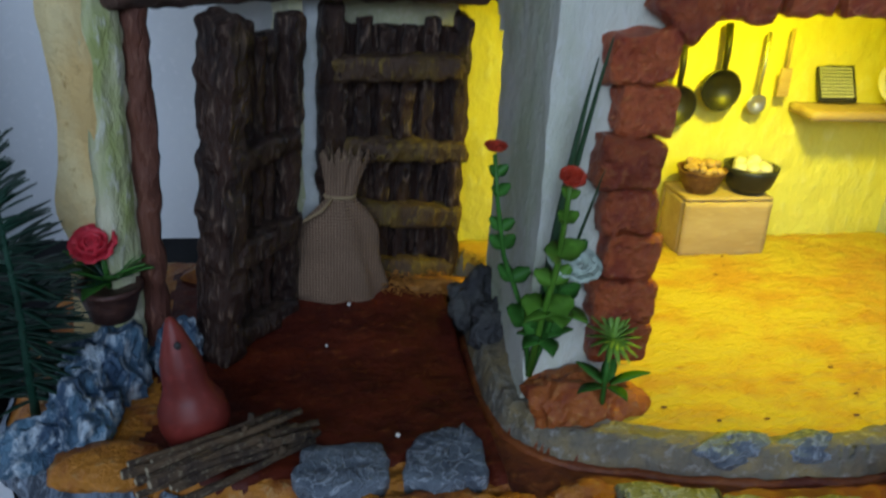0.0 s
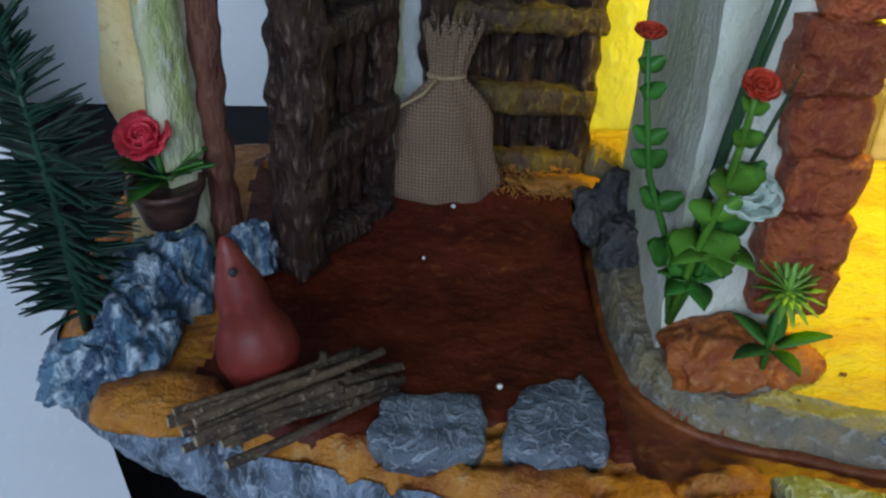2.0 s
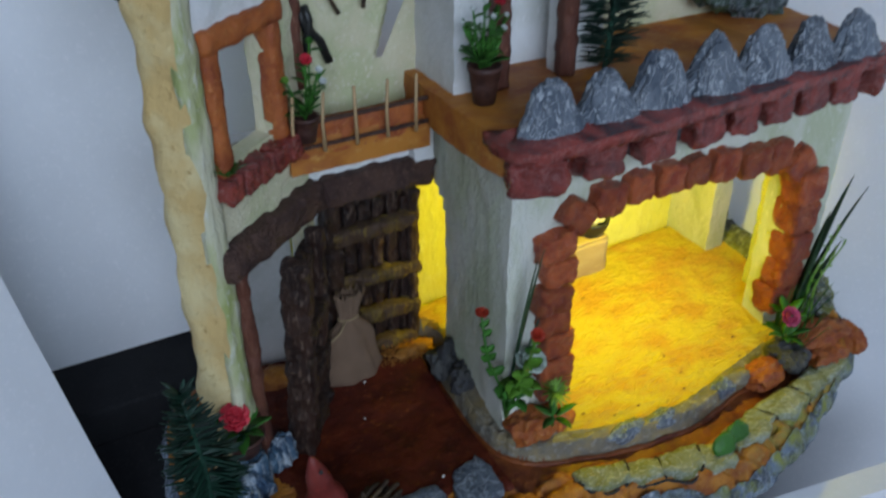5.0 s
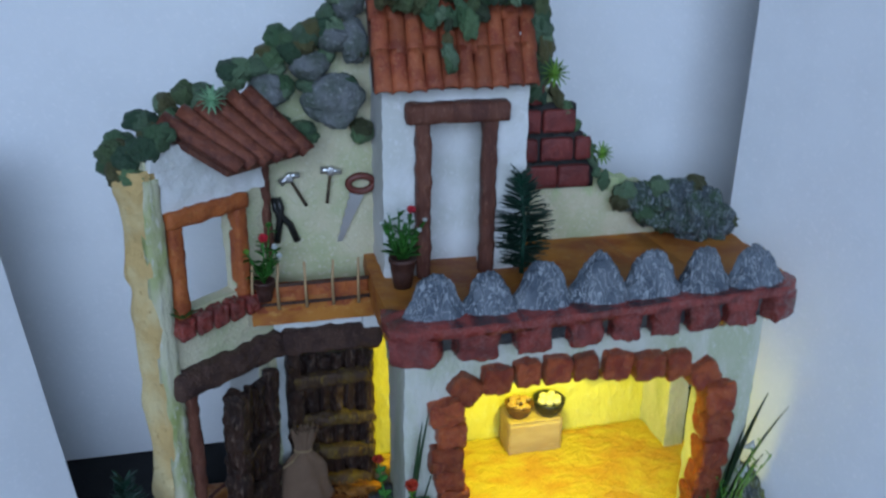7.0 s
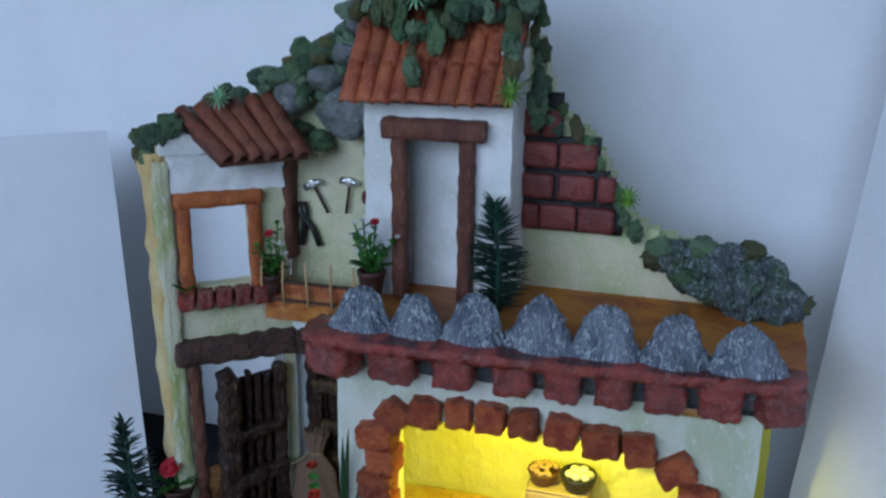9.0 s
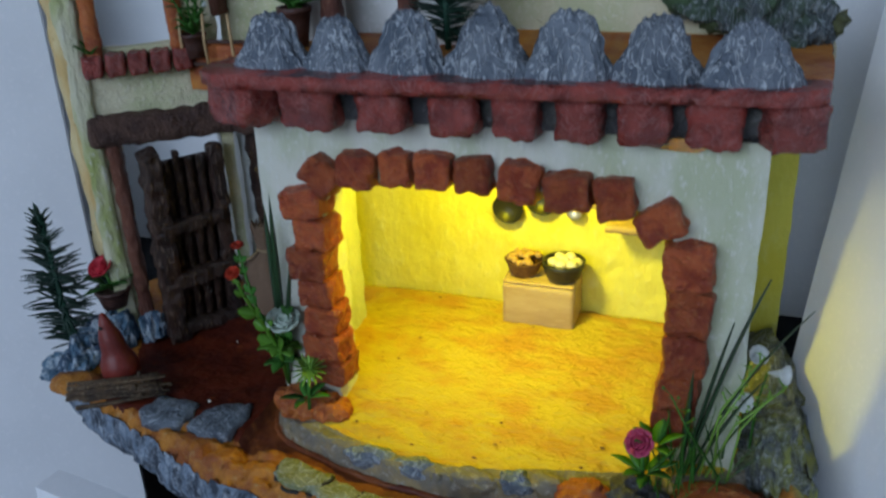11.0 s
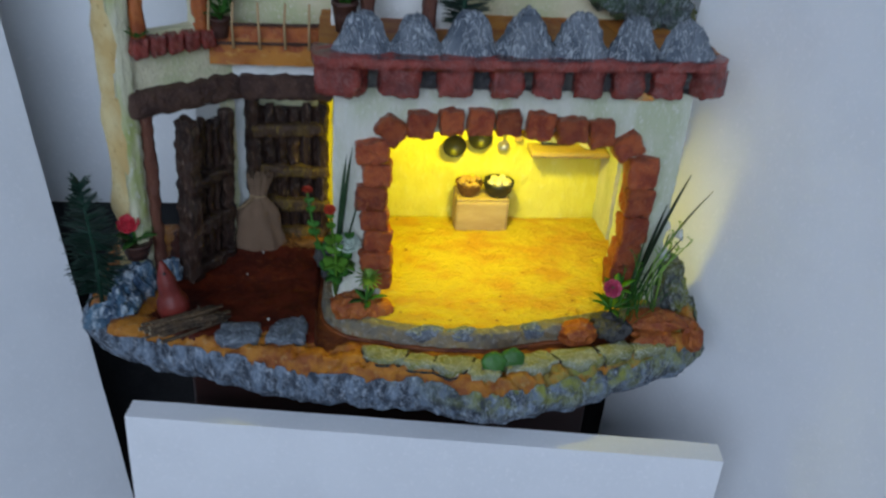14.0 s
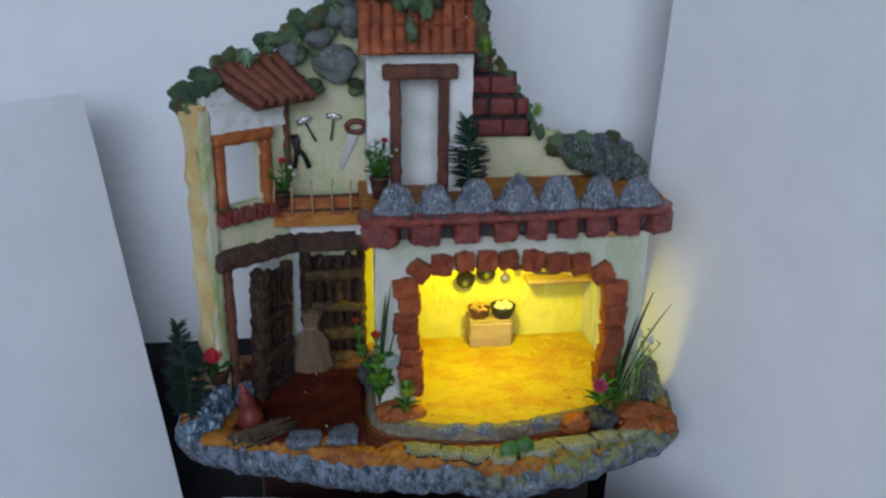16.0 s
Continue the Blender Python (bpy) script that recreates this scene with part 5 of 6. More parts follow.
IVY += [(.0150, .052, .416), (.0140, .050, .409), (.0145, .047, .402), (.0150, .046, .397), (.0270, .053, .416), (.0250, .056, .420), (.0050, .056, .420)]
IVY += [(.076 + rnd(-.003, .003), .084, .432 - i * .0055) for i in range(12)] + [(.0690 + rnd(-.0015, .0015), .054 - i * .0015, .424 - i * .0050) for i in range(7)]
IVY += [(.082, .098, .372), (.086, .098, .366), (.0885, .099, .376), (.097, .100, .366), (.104, .100, .356), (.111, .100, .346), (.117, .100, .336), (.121, .100, .330), (.124, .100, .322), (.128, .100, .314), (.134, .101, .307)]
for k, p in enumerate(IVY):
    s = rnd(.0038, .0068) * (.8 if k > 167 else 1)
    bm = bmesh.new()
    lump(bm, (0, 0, 0), (s * rnd(.75, 1.10), s * .62, s * rnd(1.10, 1.75)), .46, .62, 4, k * 1.7)
    bmesh.ops.transform(bm, matrix=pose(*p, rnd(-35, 15), rnd(-32, 32), rnd(-40, 40)), verts=bm.verts)
    part("ivy_leaf", bm, "bush", ivy)


# ---- plants and flowers ----
def ball_of(bm, at, r, n=2):
    lump(bm, at, (r, r, r), .15, .7, n, r * 900)


def petal(bm, base, d, nor, r, width, cup):
    """A rounded, cupped petal with some thickness."""
    side = d.cross(nor).normalized()
    rows = []
    n = 4
    for i in range(n + 1):
        f = i / n
        w = width * .5 * (math.sin(math.pi * (.10 + .74 * f)) ** .8)
        mid = base + d * r * f * (1 - .10 * f) + nor * cup * r * f * f
        row = []
        for sx in (-1, -.5, .5, 1):
            row.append(bm.verts.new(mid + side * w * sx + nor * (abs(sx) ** 2) * w * .35 - d * r * .16 * f * abs(sx) ** 2))
        rows.append(row)
    back = [[bm.verts.new(v.co - nor * r * .05) for v in row] for row in rows]
    for g, flip in ((rows, 0), (back, 1)):
        for a, b in zip(g, g[1:]):
            for k in range(3):
                q = (a[k], a[k + 1], b[k + 1], b[k])
                bm.faces.new(q[::-1] if flip else q)
    for a, b, c, d2 in zip(rows, rows[1:], back, back[1:]):
        bm.faces.new((a[0], b[0], d2[0], c[0]))
        bm.faces.new((b[3], a[3], c[3], d2[3]))
    for k in range(3):
        bm.faces.new((rows[-1][k + 1], rows[-1][k], back[-1][k], back[-1][k + 1]))


def petals_of(at, r, layers, tilt):
    at = Vector(at)
    rot = Vector((0, 0, 1)).rotation_difference(Vector(tilt).normalized()).to_matrix()
    for L in range(layers):
        n = (8, 7, 6, 4, 3)[L]
        f = 1 - L / layers * .62
        up = .10 + L * .42
        for k in range(n):
            w = 2 * math.pi * (k + L * .5) / n + rnd(-.12, .12)
            flat = Vector((math.cos(w), math.sin(w), 0))
            d = (flat + Vector((0, 0, up))).normalized()
            nor = (Vector((0, 0, 1)) - flat * up).normalized()
            yield at, rot @ d, rot @ nor, r * f, r * f * 1.05


def rose(bm, at, r, layers=4, tilt=(0, 0, 1)):
    """A full bloom in one mesh: rings of cupped petals, tighter towards the heart."""
    for q in petals_of(at, r, layers, tilt):
        petal(bm, *q, .35)


def big_bloom(at, r, material, parent, label, layers=4, tilt=(0, 0, 1)):
    """A large bloom, each petal a piece of its own round a small heart."""
    bm = bmesh.new()
    lump(bm, at, (r * .25, r * .25, r * .25), .2, .7, 2)
    heart = part("bloom", bm, material, parent, label)
    for q in petals_of(at, r, layers, tilt):
        bm = bmesh.new()
        petal(bm, *q, .35)
        bmesh.ops.recalc_face_normals(bm, faces=bm.faces)
        part("petal", bm, material, heart)


def daisy(bm, at, r, n=16, tilt=(0, -.7, .7)):
    """A starry flower of narrow petals."""
    at = Vector(at)
    rot = Vector((0, 0, 1)).rotation_difference(Vector(tilt).normalized()).to_matrix()
    for L, (m, f) in enumerate(((n, 1.0), (n, .72), (n // 2, .42))):
        for k in range(m):
            w = 2 * math.pi * (k + L * .5) / m
            d = rot @ Vector((math.cos(w), math.sin(w), .12 + L * .45))
            blade(bm, at, d, r * f, r * .22, (0, 0, 0), 3, .35, .5)


def fern(name, root, top, label, spread, needles, material="fern", plume=True):
    """A plastic conifer sprig: a stem with tiers of long drooping needles."""
    random.seed(int(root[0] * 9000))
    root, top = Vector(root), Vector(top)
    ob = thing(name, root, label, "plant")
    bm = bmesh.new()
    mid = root.lerp(top, .5) + Vector((.0015, -.001, 0))
    tube(bm, [root, root.lerp(mid, .5), mid, mid.lerp(top, .5), top], .0017, .0007, 6)
    part("stem", bm, material, ob)
    tiers = 13
    for i in range(tiers):
        f = .10 + .90 * i / (tiers - 1)
        p = root.lerp(top, f) + Vector((.0015, -.001, 0)) * math.sin(math.pi * f)
        bm = bmesh.new()
        k = needles
        size = spread * (.70 + .45 * math.sin(math.pi * min(1, f * 1.15)))
        for j in range(k):
            w = (0 if j % 2 else math.pi) + rnd(-1.0, 1.0)
            rise = .18 + 1.2 * max(0, f - .62) * 2 + rnd(-.15, .25)
            d = Vector((math.cos(w), math.sin(w), rise))
            blade(bm, p + Vector((0, 0, rnd(-.003, .003))), d, size * rnd(.75, 1.05) * (.8 if f > .9 else 1), .0025, (0, 0, -.12), 4, .3, .25)
        part("frond", bm, material, ob)
    return ob


fern("fern", (-.1745, .0280, .0800), (-.1785, .0290, .1640), "dark green plastic conifer sprig standing on the rim", .0185, 26)
fern("fern", (.0640, .0560, .2650), (.0605, .0540, .3270), "dark green plastic conifer sprig on the upper terrace", .0170, 20)


def pot(at, r, h, parent, label="dark brown flower pot"):
    bm = bmesh.new()
    lathe(bm, [(r * .70, 0), (r * .86, h * .5), (r, h * .86), (r * 1.08, h * .87), (r * 1.08, h), (r * .92, h), (r * .88, h * .82), (0, h * .80)], at, 20, .0003)
    return part("pot", bm, "pot", parent, label)


def leaf_cluster(parent, at, n, length, width, material="leaf", up=.5, seed=1, drop=-.3):
    random.seed(seed)
    bm = bmesh.new()
    for k in range(n):
        w = 2 * math.pi * k / n + rnd(-.3, .3)
        d = Vector((math.cos(w), math.sin(w), up * rnd(.5, 1.6)))
        blade(bm, Vector(at) + d * length * .12, d, length * rnd(.8, 1.15), width, (0, 0, drop), 5, .3, .2)
    return part("leaves", bm, material, parent)


# red rose in a brown pot on the blue rock
p = (-.1515, .0440, .1065)
ob = thing("potted_rose", p, "red rose with green leaves in a brown pot on a rock", "potted plant")
pot(p, .0100, .0120, ob)
leaf_cluster(ob, (p[0], p[1], .119), 11, .0150, .0065, "leaf", .55, 3)
leaf_cluster(ob, (p[0], p[1], .119), 14, .0080, .0030, "fern", .9, 4)
bm = bmesh.new()
tube(bm, [(p[0], p[1], .117), (p[0] - .001, p[1] - .001, .129)], .0010, .0009)
part("stem", bm, "leaf", ob)
big_bloom((-.1545, .0435, .1305), .0092, "red", ob, "red rose bloom", 5, (-.05, -.55, .8))

# flowering plant in a pot on the terrace
p = (-.0115, .0505, .2655)
ob = thing("potted_plant", p, "leafy plant with white buds in a brown pot", "potted plant")
pot(p, .0078, .0190, ob)
leaf_cluster(ob, (p[0], p[1], .284), 10, .0125, .0060, "leaf", .9, 6)
random.seed(12)
for k, (dx, dy, z, m) in enumerate(((-.0085, -.003, .3125, "white"), (-.0030, -.004, .3150, "white"), (.0045, -.004, .3140, "red"), (.0145, .006, .3040, "white"), (-.0115, .001, .3050, "white"), (.0100, .000, .3000, "white"), (.0010, -.005, .3080, "white"))):
    q = Vector((p[0] + dx, p[1] + dy, z))
    bm = bmesh.new()
    tube(bm, [(p[0] + dx * .2, p[1], .283), (p[0] + dx * .6, p[1] + dy * .5, .296), q], .0006, .0005, 5)
    for j in range(7):
        f = .25 + .1 * j
        r = Vector((p[0] + dx * .3, p[1], .286)).lerp(q, f)
        blade(bm, r, (rnd(-1, 1), rnd(-1, .5), rnd(.1, .9)), rnd(.005, .0075), .0034, (0, 0, -.3), 4, .3)
    part("sprig", bm, "leaf", ob)
    bm = bmesh.new()
    rose(bm, q, .0034 if m == "red" else .0019, 3, (0, -.5, .8))
    part("bloom", bm, m, ob)

# red flowers by the balcony window
p = (-.0915, .0800, .2510)
ob = thing("potted_plant", p, "green plant with red and white flowers by the balcony", "potted plant")
pot(p, .0062, .0130, ob)
leaf_cluster(ob, (p[0], p[1], .264), 9, .0110, .0050, "leaf", .9, 8)
random.seed(14)
for k, (dx, dy, z, m) in enumerate(((.0012, -.004, .2920, "red"), (-.0090, -.003, .2840, "lime"), (.0075, -.003, .2860, "white"), (.0050, .000, .2990, "leaf"), (.0100, .000, .2790, "white"))):
    q = Vector((p[0] + dx, p[1] + dy, z))
    bm = bmesh.new()
    tube(bm, [(p[0], p[1], .262), (p[0] + dx * .6, p[1] + dy * .5, .276), q], .0006, .0005, 5)
    for j in range(7):
        r = Vector((p[0] + dx * .3, p[1], .268)).lerp(q, .2 + .11 * j)
        blade(bm, r, (rnd(-1, 1), rnd(-1, .5), rnd(.1, .9)), rnd(.0045, .007), .0032, (0, 0, -.3), 4, .3)
    part("sprig", bm, "leaf", ob)
    bm = bmesh.new()
    rose(bm, q, .0036 if m == "red" else .0022, 3, (0, -.6, .7))
    part("bloom", bm, m, ob)

# small tuft on the window sill
ob = thing("sill_plant", (-.1385, .0515, .2570), "small tuft of green leaves on the window sill", "plant")
leaf_cluster(ob, (-.1385, .0515, .2560), 12, .0085, .0024, "leaf", 1.2, 9)

# flowering plant at the corner of the kitchen wall
p = Vector((-.0165, .0120, .0960))
ob = thing("flowering_plant", p, "leafy plant with orange flowers and a pale mint bloom", "plant")
random.seed(21)


def leafy_stem(path, r, pairs, size, material="leaf"):
    bm = bmesh.new()
    tube(bm, path, r, r * .6, 6)
    path = [Vector(v) for v in path]
    for j in range(pairs):
        f = .26 + .66 * j / max(1, pairs - 1) + rnd(-.03, .03)
        k = min(len(path) - 2, int(f * (len(path) - 1)))
        q = path[k].lerp(path[k + 1], f * (len(path) - 1) - k)
        s = size * (1.15 - .80 * f) * rnd(.75, 1.1)
        for sgn in (-1, 1):
            d = Vector((sgn * rnd(.5, .9), rnd(-.8, .1), rnd(.35, 1.0)))
            blade(bm, q, d, s * 1.10, s * .90, (0, -.1, .1), 6, .2, .8, (rnd(-.4, .4), -1, .6))
    return part("stem", bm, material, ob)


leafy_stem([p, (-.0200, .0115, .118), (-.0290, .0105, .140), (-.0325, .0100, .158), (-.0345, .0098, .1725)], .0010, 6, .0088)
leafy_stem([p, (-.0160, .0060, .120), (-.0170, -.0050, .142), (-.0190, -.0130, .160), (-.0200, -.0170, .1720)], .0012, 5, .0105, "lime_leaf")
leafy_stem([p, (-.0130, .0080, .115), (-.0100, .0060, .132), (-.0070, .0050, .146)], .0011, 5, .0105)
bm = bmesh.new()
rose(bm, (-.0345, .0098, .1735), .0042, 4, (0, -.2, 1))
part("bloom", bm, "orange", ob, "small orange bloom")
bm = bmesh.new()
rose(bm, (-.0200, -.0172, .1730), .0046, 4, (0, -.5, .8))
part("bloom", bm, "orange", ob, "small red-orange bloom")
big_bloom((-.0095, .0035, .1370), .0105, "pale_flower", ob, "pale mint-white bloom", 3, (.1, -.35, .9))
leaf_cluster(ob, (-.0130, .0045, .1230), 7, .0110, .0090, "lime_leaf", .15, 22, -.35)
leaf_cluster(ob, (-.0150, .0060, .1130), 5, .0090, .0065, "leaf", .2, 23)

# long dark grass blades against the bricks
ob = thing("tall_grass", (-.0150, .0110, .1000), "long dark green grass blades leaning on the kitchen wall", "grass")
for k, (a, b) in enumerate((((-.0155, .011, .118), (-.0075, .0010, .2085)), ((-.0160, .010, .118), (-.0110, .0010, .2030)), ((-.0145, .010, .110), (-.0020, .004, .1740)))):
    bm = bmesh.new()
    a, b = Vector(a), Vector(b)
    blade(bm, a, b - a, (b - a).length, .0036, (.02, -.02, .02), 7, .35, .1)
    part("blade", bm, "grass", ob)

# lime flower by the rust stones
ob = thing("small_flower", (.0045, -.0025, .0960), "lime green starry flower with dark leaves", "flower")
bm = bmesh.new()
daisy(bm, (.0050, -.0020, .1165), .0095, 16, (.1, -.6, .75))
part("bloom", bm, "lime", ob)
leaf_cluster(ob, (.0035, -.0050, .1010), 5, .0120, .0050, "leaf", .35, 25)
bm = bmesh.new()
tube(bm, [(.0035, -.004, .094), (.0045, -.002, .1155)], .0009)
part("stem", bm, "leaf", ob)

# the mint flowers on the skyline
for q, r, m, lab in (((-.1125, .0640, .3785), .0085, "mint", "mint green starry flower on the small roof"), ((.0145, .0560, .4385), .0092, "mint", "mint green starry flower on the ivy"),
                     ((.0715, .0370, .3915), .0088, "lime", "lime green starry flower at the roof edge"), ((.1290, .0960, .3275), .0080, "lime", "lime green starry flower on the brick wall")):
    bm = bmesh.new()
    daisy(bm, q, r, 14, (0, -.85, .45))
    if m == "lime" and q[0] < .1:
        tube(bm, [q, (q[0] + .002, q[1] + .045, q[2] + .004)], .0008)
    else:
        tube(bm, [q, (q[0], q[1] + .012, q[2] - .002)], .0008)
    tagged(part("starry_flower", bm, m), lab, "flower", "starry flowers")

# right-hand clump: tall blades, yellow sprigs, a magenta bloom and white lilies
ob = thing("grass_clump", (.1890, .0030, .0880), "clump of tall dark grass and yellow-green sprigs beside the arch", "grass")
random.seed(31)
for k, (a, b, w, bend) in enumerate((((.188, .005, .090), (.2070, .0045, .1930), .0052, (.10, -.02, -.05)), ((.187, .004, .090), (.2010, .004, .1700), .0046, (.02, 0, .05)), ((.190, .006, .090), (.2140, .004, .1860), .0032, (.25, 0, -.25)),
                                  ((.186, .004, .090), (.1880, -.004, .150), .0030, (0, 0, 0)), ((.192, .004, .090), (.2080, .002, .150), .0036, (.2, 0, -.2)))):
    bm = bmesh.new()
    a, b = Vector(a), Vector(b)
    blade(bm, a, b - a, (b - a).length, w, bend, 8, .4, .1)
    part("blade", bm, "grass", ob)
for k in range(46):
    x, y = rnd(.176, .206), rnd(-.012, .010)
    bm = bmesh.new() if k % 6 == 0 else bm
    blade(bm, (x, y, ground_z(x, y)), (rnd(-.35, .45), rnd(-.4, .2), 1), rnd(.020, .044), .0012, (rnd(-.2, .2), 0, -.1), 5, .3, .1)
    if k % 6 == 5 or k == 45:
        part("tuft", bm, "leaf", ob)
for k, (b, r) in enumerate((((.2150, .004, .1560), 9), ((.2240, .004, .1420), 9), ((.2080, -.002, .1420), 8), ((.1800, -.010, .1400), 8), ((.2200, .012, .1330), 8))):
    bm = bmesh.new()
    a, b = Vector((.194 + .003 * k, .002, .092)), Vector(b)
    m1 = a.lerp(b, .5) + Vector((-.004, 0, .004))
    tube(bm, [a, m1, b], .0006, .0004, 5)
    for j in range(r):
        q = m1.lerp(b, j / (r - 1))
        d = Vector((rnd(-1, 1), rnd(-.6, .6), rnd(.2, 1)))
        blade(bm, q, d, rnd(.003, .006), .0011, (0, 0, -.1), 3, .3)
        if j % 2:
            ball_of(bm, q + d.normalized() * .0045, .0008, 1)
    part("sprig", bm, "lime" if k != 3 else "leaf", ob)
ob = thing("magenta_flower", (.1710, -.0080, .0880), "magenta flower with green leaves at the foot of the arch", "flower")
big_bloom((.1690, -.0095, .1125), .0078, "pink", ob, "magenta bloom", 5, (-.1, -.7, .6))
bm = bmesh.new()
tube(bm, [(.1715, -.008, .087), (.1695, -.009, .112)], .0009)
part("stem", bm, "leaf", ob)
leaf_cluster(ob, (.1715, -.0085, .0960), 8, .0130, .0055, "leaf", .7, 33)
leaf_cluster(ob, (.1745, -.0040, .1080), 6, .0120, .0060, "leaf", .8, 34)
for k, (q, lean) in enumerate((((.2100, .0330, .1370), (.3, -.5, .5)), ((.2180, .0290, .1340), (.7, -.4, .2)), ((.2030, .0200, .1300), (-.5, -.5, .5)), ((.2070, .0180, .1260), (.2, -.8, .3)))):
    lily = thing("white_lily", (q[0] - .004, q[1] - .006, .098), "small white lily on a thin green stem", "flower", "white lilies")
    bm = bmesh.new()
    tube(bm, [(q[0] - .004, q[1] - .006, .096), (q[0] - .003, q[1] - .002, .118), q], .0006, .0005, 5)
    part("stem", bm, "leaf", lily)
    bm = bmesh.new()
    rot = Vector((0, 0, 1)).rotation_difference(Vector(lean).normalized()).to_matrix().to_4x4()
    lathe(bm, [(.0006, 0), (.0012, .003), (.0024, .0065), (.0046, .0092), (.0040, .0088), (.0018, .006), (.0008, .003), (0, .002)], q, 10, .0004, rot)
    part("bloom", bm, "white", lily)
# two round leaves on the flagstones
for q in ((.0835, -.0530, .0845), (.0965, -.0495, .0850)):
    bm = bmesh.new()
    lump(bm, (0, 0, 0), (.0078, .0022, .0070), .16, .5, 4, q[0] * 70)
    bmesh.ops.transform(bm, matrix=pose(*q, -28, 0, 0), verts=bm.verts)
    ob = thing("round_leaf", (q[0], q[1], .078), "round moss-green plastic leaf leaning on the flagstones", "leaf", "round leaves")
    part("leaf_pad", bm, "pad", ob)


# ---- loose things ----
# burlap sack, tied with cord
sack = thing("burlap_sack", (-.0770, .0960, .0880), "tied burlap sack standing between the two doors", "sack")
bm = bmesh.new()
prof = [(.0, .0), (.0160, .0002), (.0172, .002), (.0170, .006), (.0158, .012), (.0148, .018), (.0141, .024), (.0136, .030), (.0120, .0345), (.0086, .0390), (.0056, .0420), (.0049, .0440), (.0055, .0475), (.0064, .0525), (.0074, .0570), (.0080, .0600), (.0074, .0602), (.0050, .054), (.0025, .048)]
rings = []
N = 48
for r, z in prof:
    ring = []
    for k in range(N):
        w = 2 * math.pi * k / N
        pleat = 1 + (.10 * math.sin(9 * w + 1.5) * max(0, min(1, (z - .030) / .015))) + .06 * math.sin(2 * w + 1) + .05 * math.sin(5 * w + z * 60) * min(1, z / .02) + .10 * noise.noise(Vector((math.cos(w) * 2, math.sin(w) * 2, z * 90))) + .04 * math.sin(7 * w + z * 130)
        jag = .0030 * math.sin(k * 2.3) * (1 if z > .0595 else 0)
        if z < .001:
            jag = .0022 * math.sin(2 * w + .6)
        ring.append(bm.verts.new((-.0735 + r * pleat * math.cos(w) * (1.08 - .10 * abs(math.sin(w))) + .0020 * (z / .06) - .0015 * math.sin(z * 50), .0935 + r * pleat * .55 * math.sin(w), .0872 + z + jag)))
    rings.append(ring)
for a, b in zip(rings, rings[1:]):
    for k in range(N):
        bm.faces.new((a[k], a[(k + 1) % N], b[(k + 1) % N], b[k]))
bmesh.ops.remove_doubles(bm, verts=bm.verts, dist=.00001)
part("bag", bm, "burlap", sack)
random.seed(3)
for k in range(14):
    w = 2 * math.pi * k / 14
    bm = bmesh.new() if k == 0 else bm
    q = Vector((-.0718 + .0076 * math.cos(w), .0935 + .0042 * math.sin(w), .1458))
    tube(bm, [q, q + Vector((rnd(-.002, .002), rnd(-.002, .001), rnd(.001, .004)))], .00025, .0002, 4)
part("frayed_edge", bm, "rope", sack)
bm = bmesh.new()
tube(bm, [(-.0733 + .0058 * math.cos(2 * math.pi * k / 16), .0935 + .0034 * math.sin(2 * math.pi * k / 16), .1310) for k in range(17)], .0008, .0008, 5)
tube(bm, [(-.0765, .0900, .1310), (-.0810, .0865, .1270), (-.0880, .0850, .1235), (-.0960, .0840, .1190)], .0007, .0006, 5)
part("cord", bm, "rope", sack, "pale jute cord")

# red clay gourd
gourd = thing("gourd", (-.1218, .0080, .0805), "red clay gourd with a pinched tip and a small hole", "gourd")
bm = bmesh.new()
lathe(bm, [(0, 0), (.0055, .0002), (.0093, .0035), (.0105, .0090), (.0098, .0145), (.0078, .0185), (.0068, .0215), (.0066, .0250), (.0058, .0300), (.0042, .0350), (.0026, .0400), (.0014, .0430), (0, .0440)], (-.1218, .0080, .0800), 28, .0002,
      pose(0, 0, 0, 0, -9, 0) @ Matrix.Diagonal((1.03, 1.03, 1.01, 1)))
part("body", bm, "gourd", gourd)
# the body stays closed; a dark bead gives the shade of the hole
bm = bmesh.new()
lump(bm, (-.1262, .0023, .1172), (.0011, .0009, .0013), .1, .7, 2)
part("hole", bm, "mortar_and_shade", gourd, "dark bead for the shade of a small hole")

# bundle of twigs
pile = thing("twig_bundle", (-.112, -.009, .0800), "bundle of grey-brown twigs laid on the ledge", "firewood")
random.seed(17)
a0, b0 = Vector((-.1370, -.0220, .0840)), Vector((-.0885, .0040, .0840))
side = Vector((b0.y - a0.y, a0.x - b0.x, 0)).normalized()
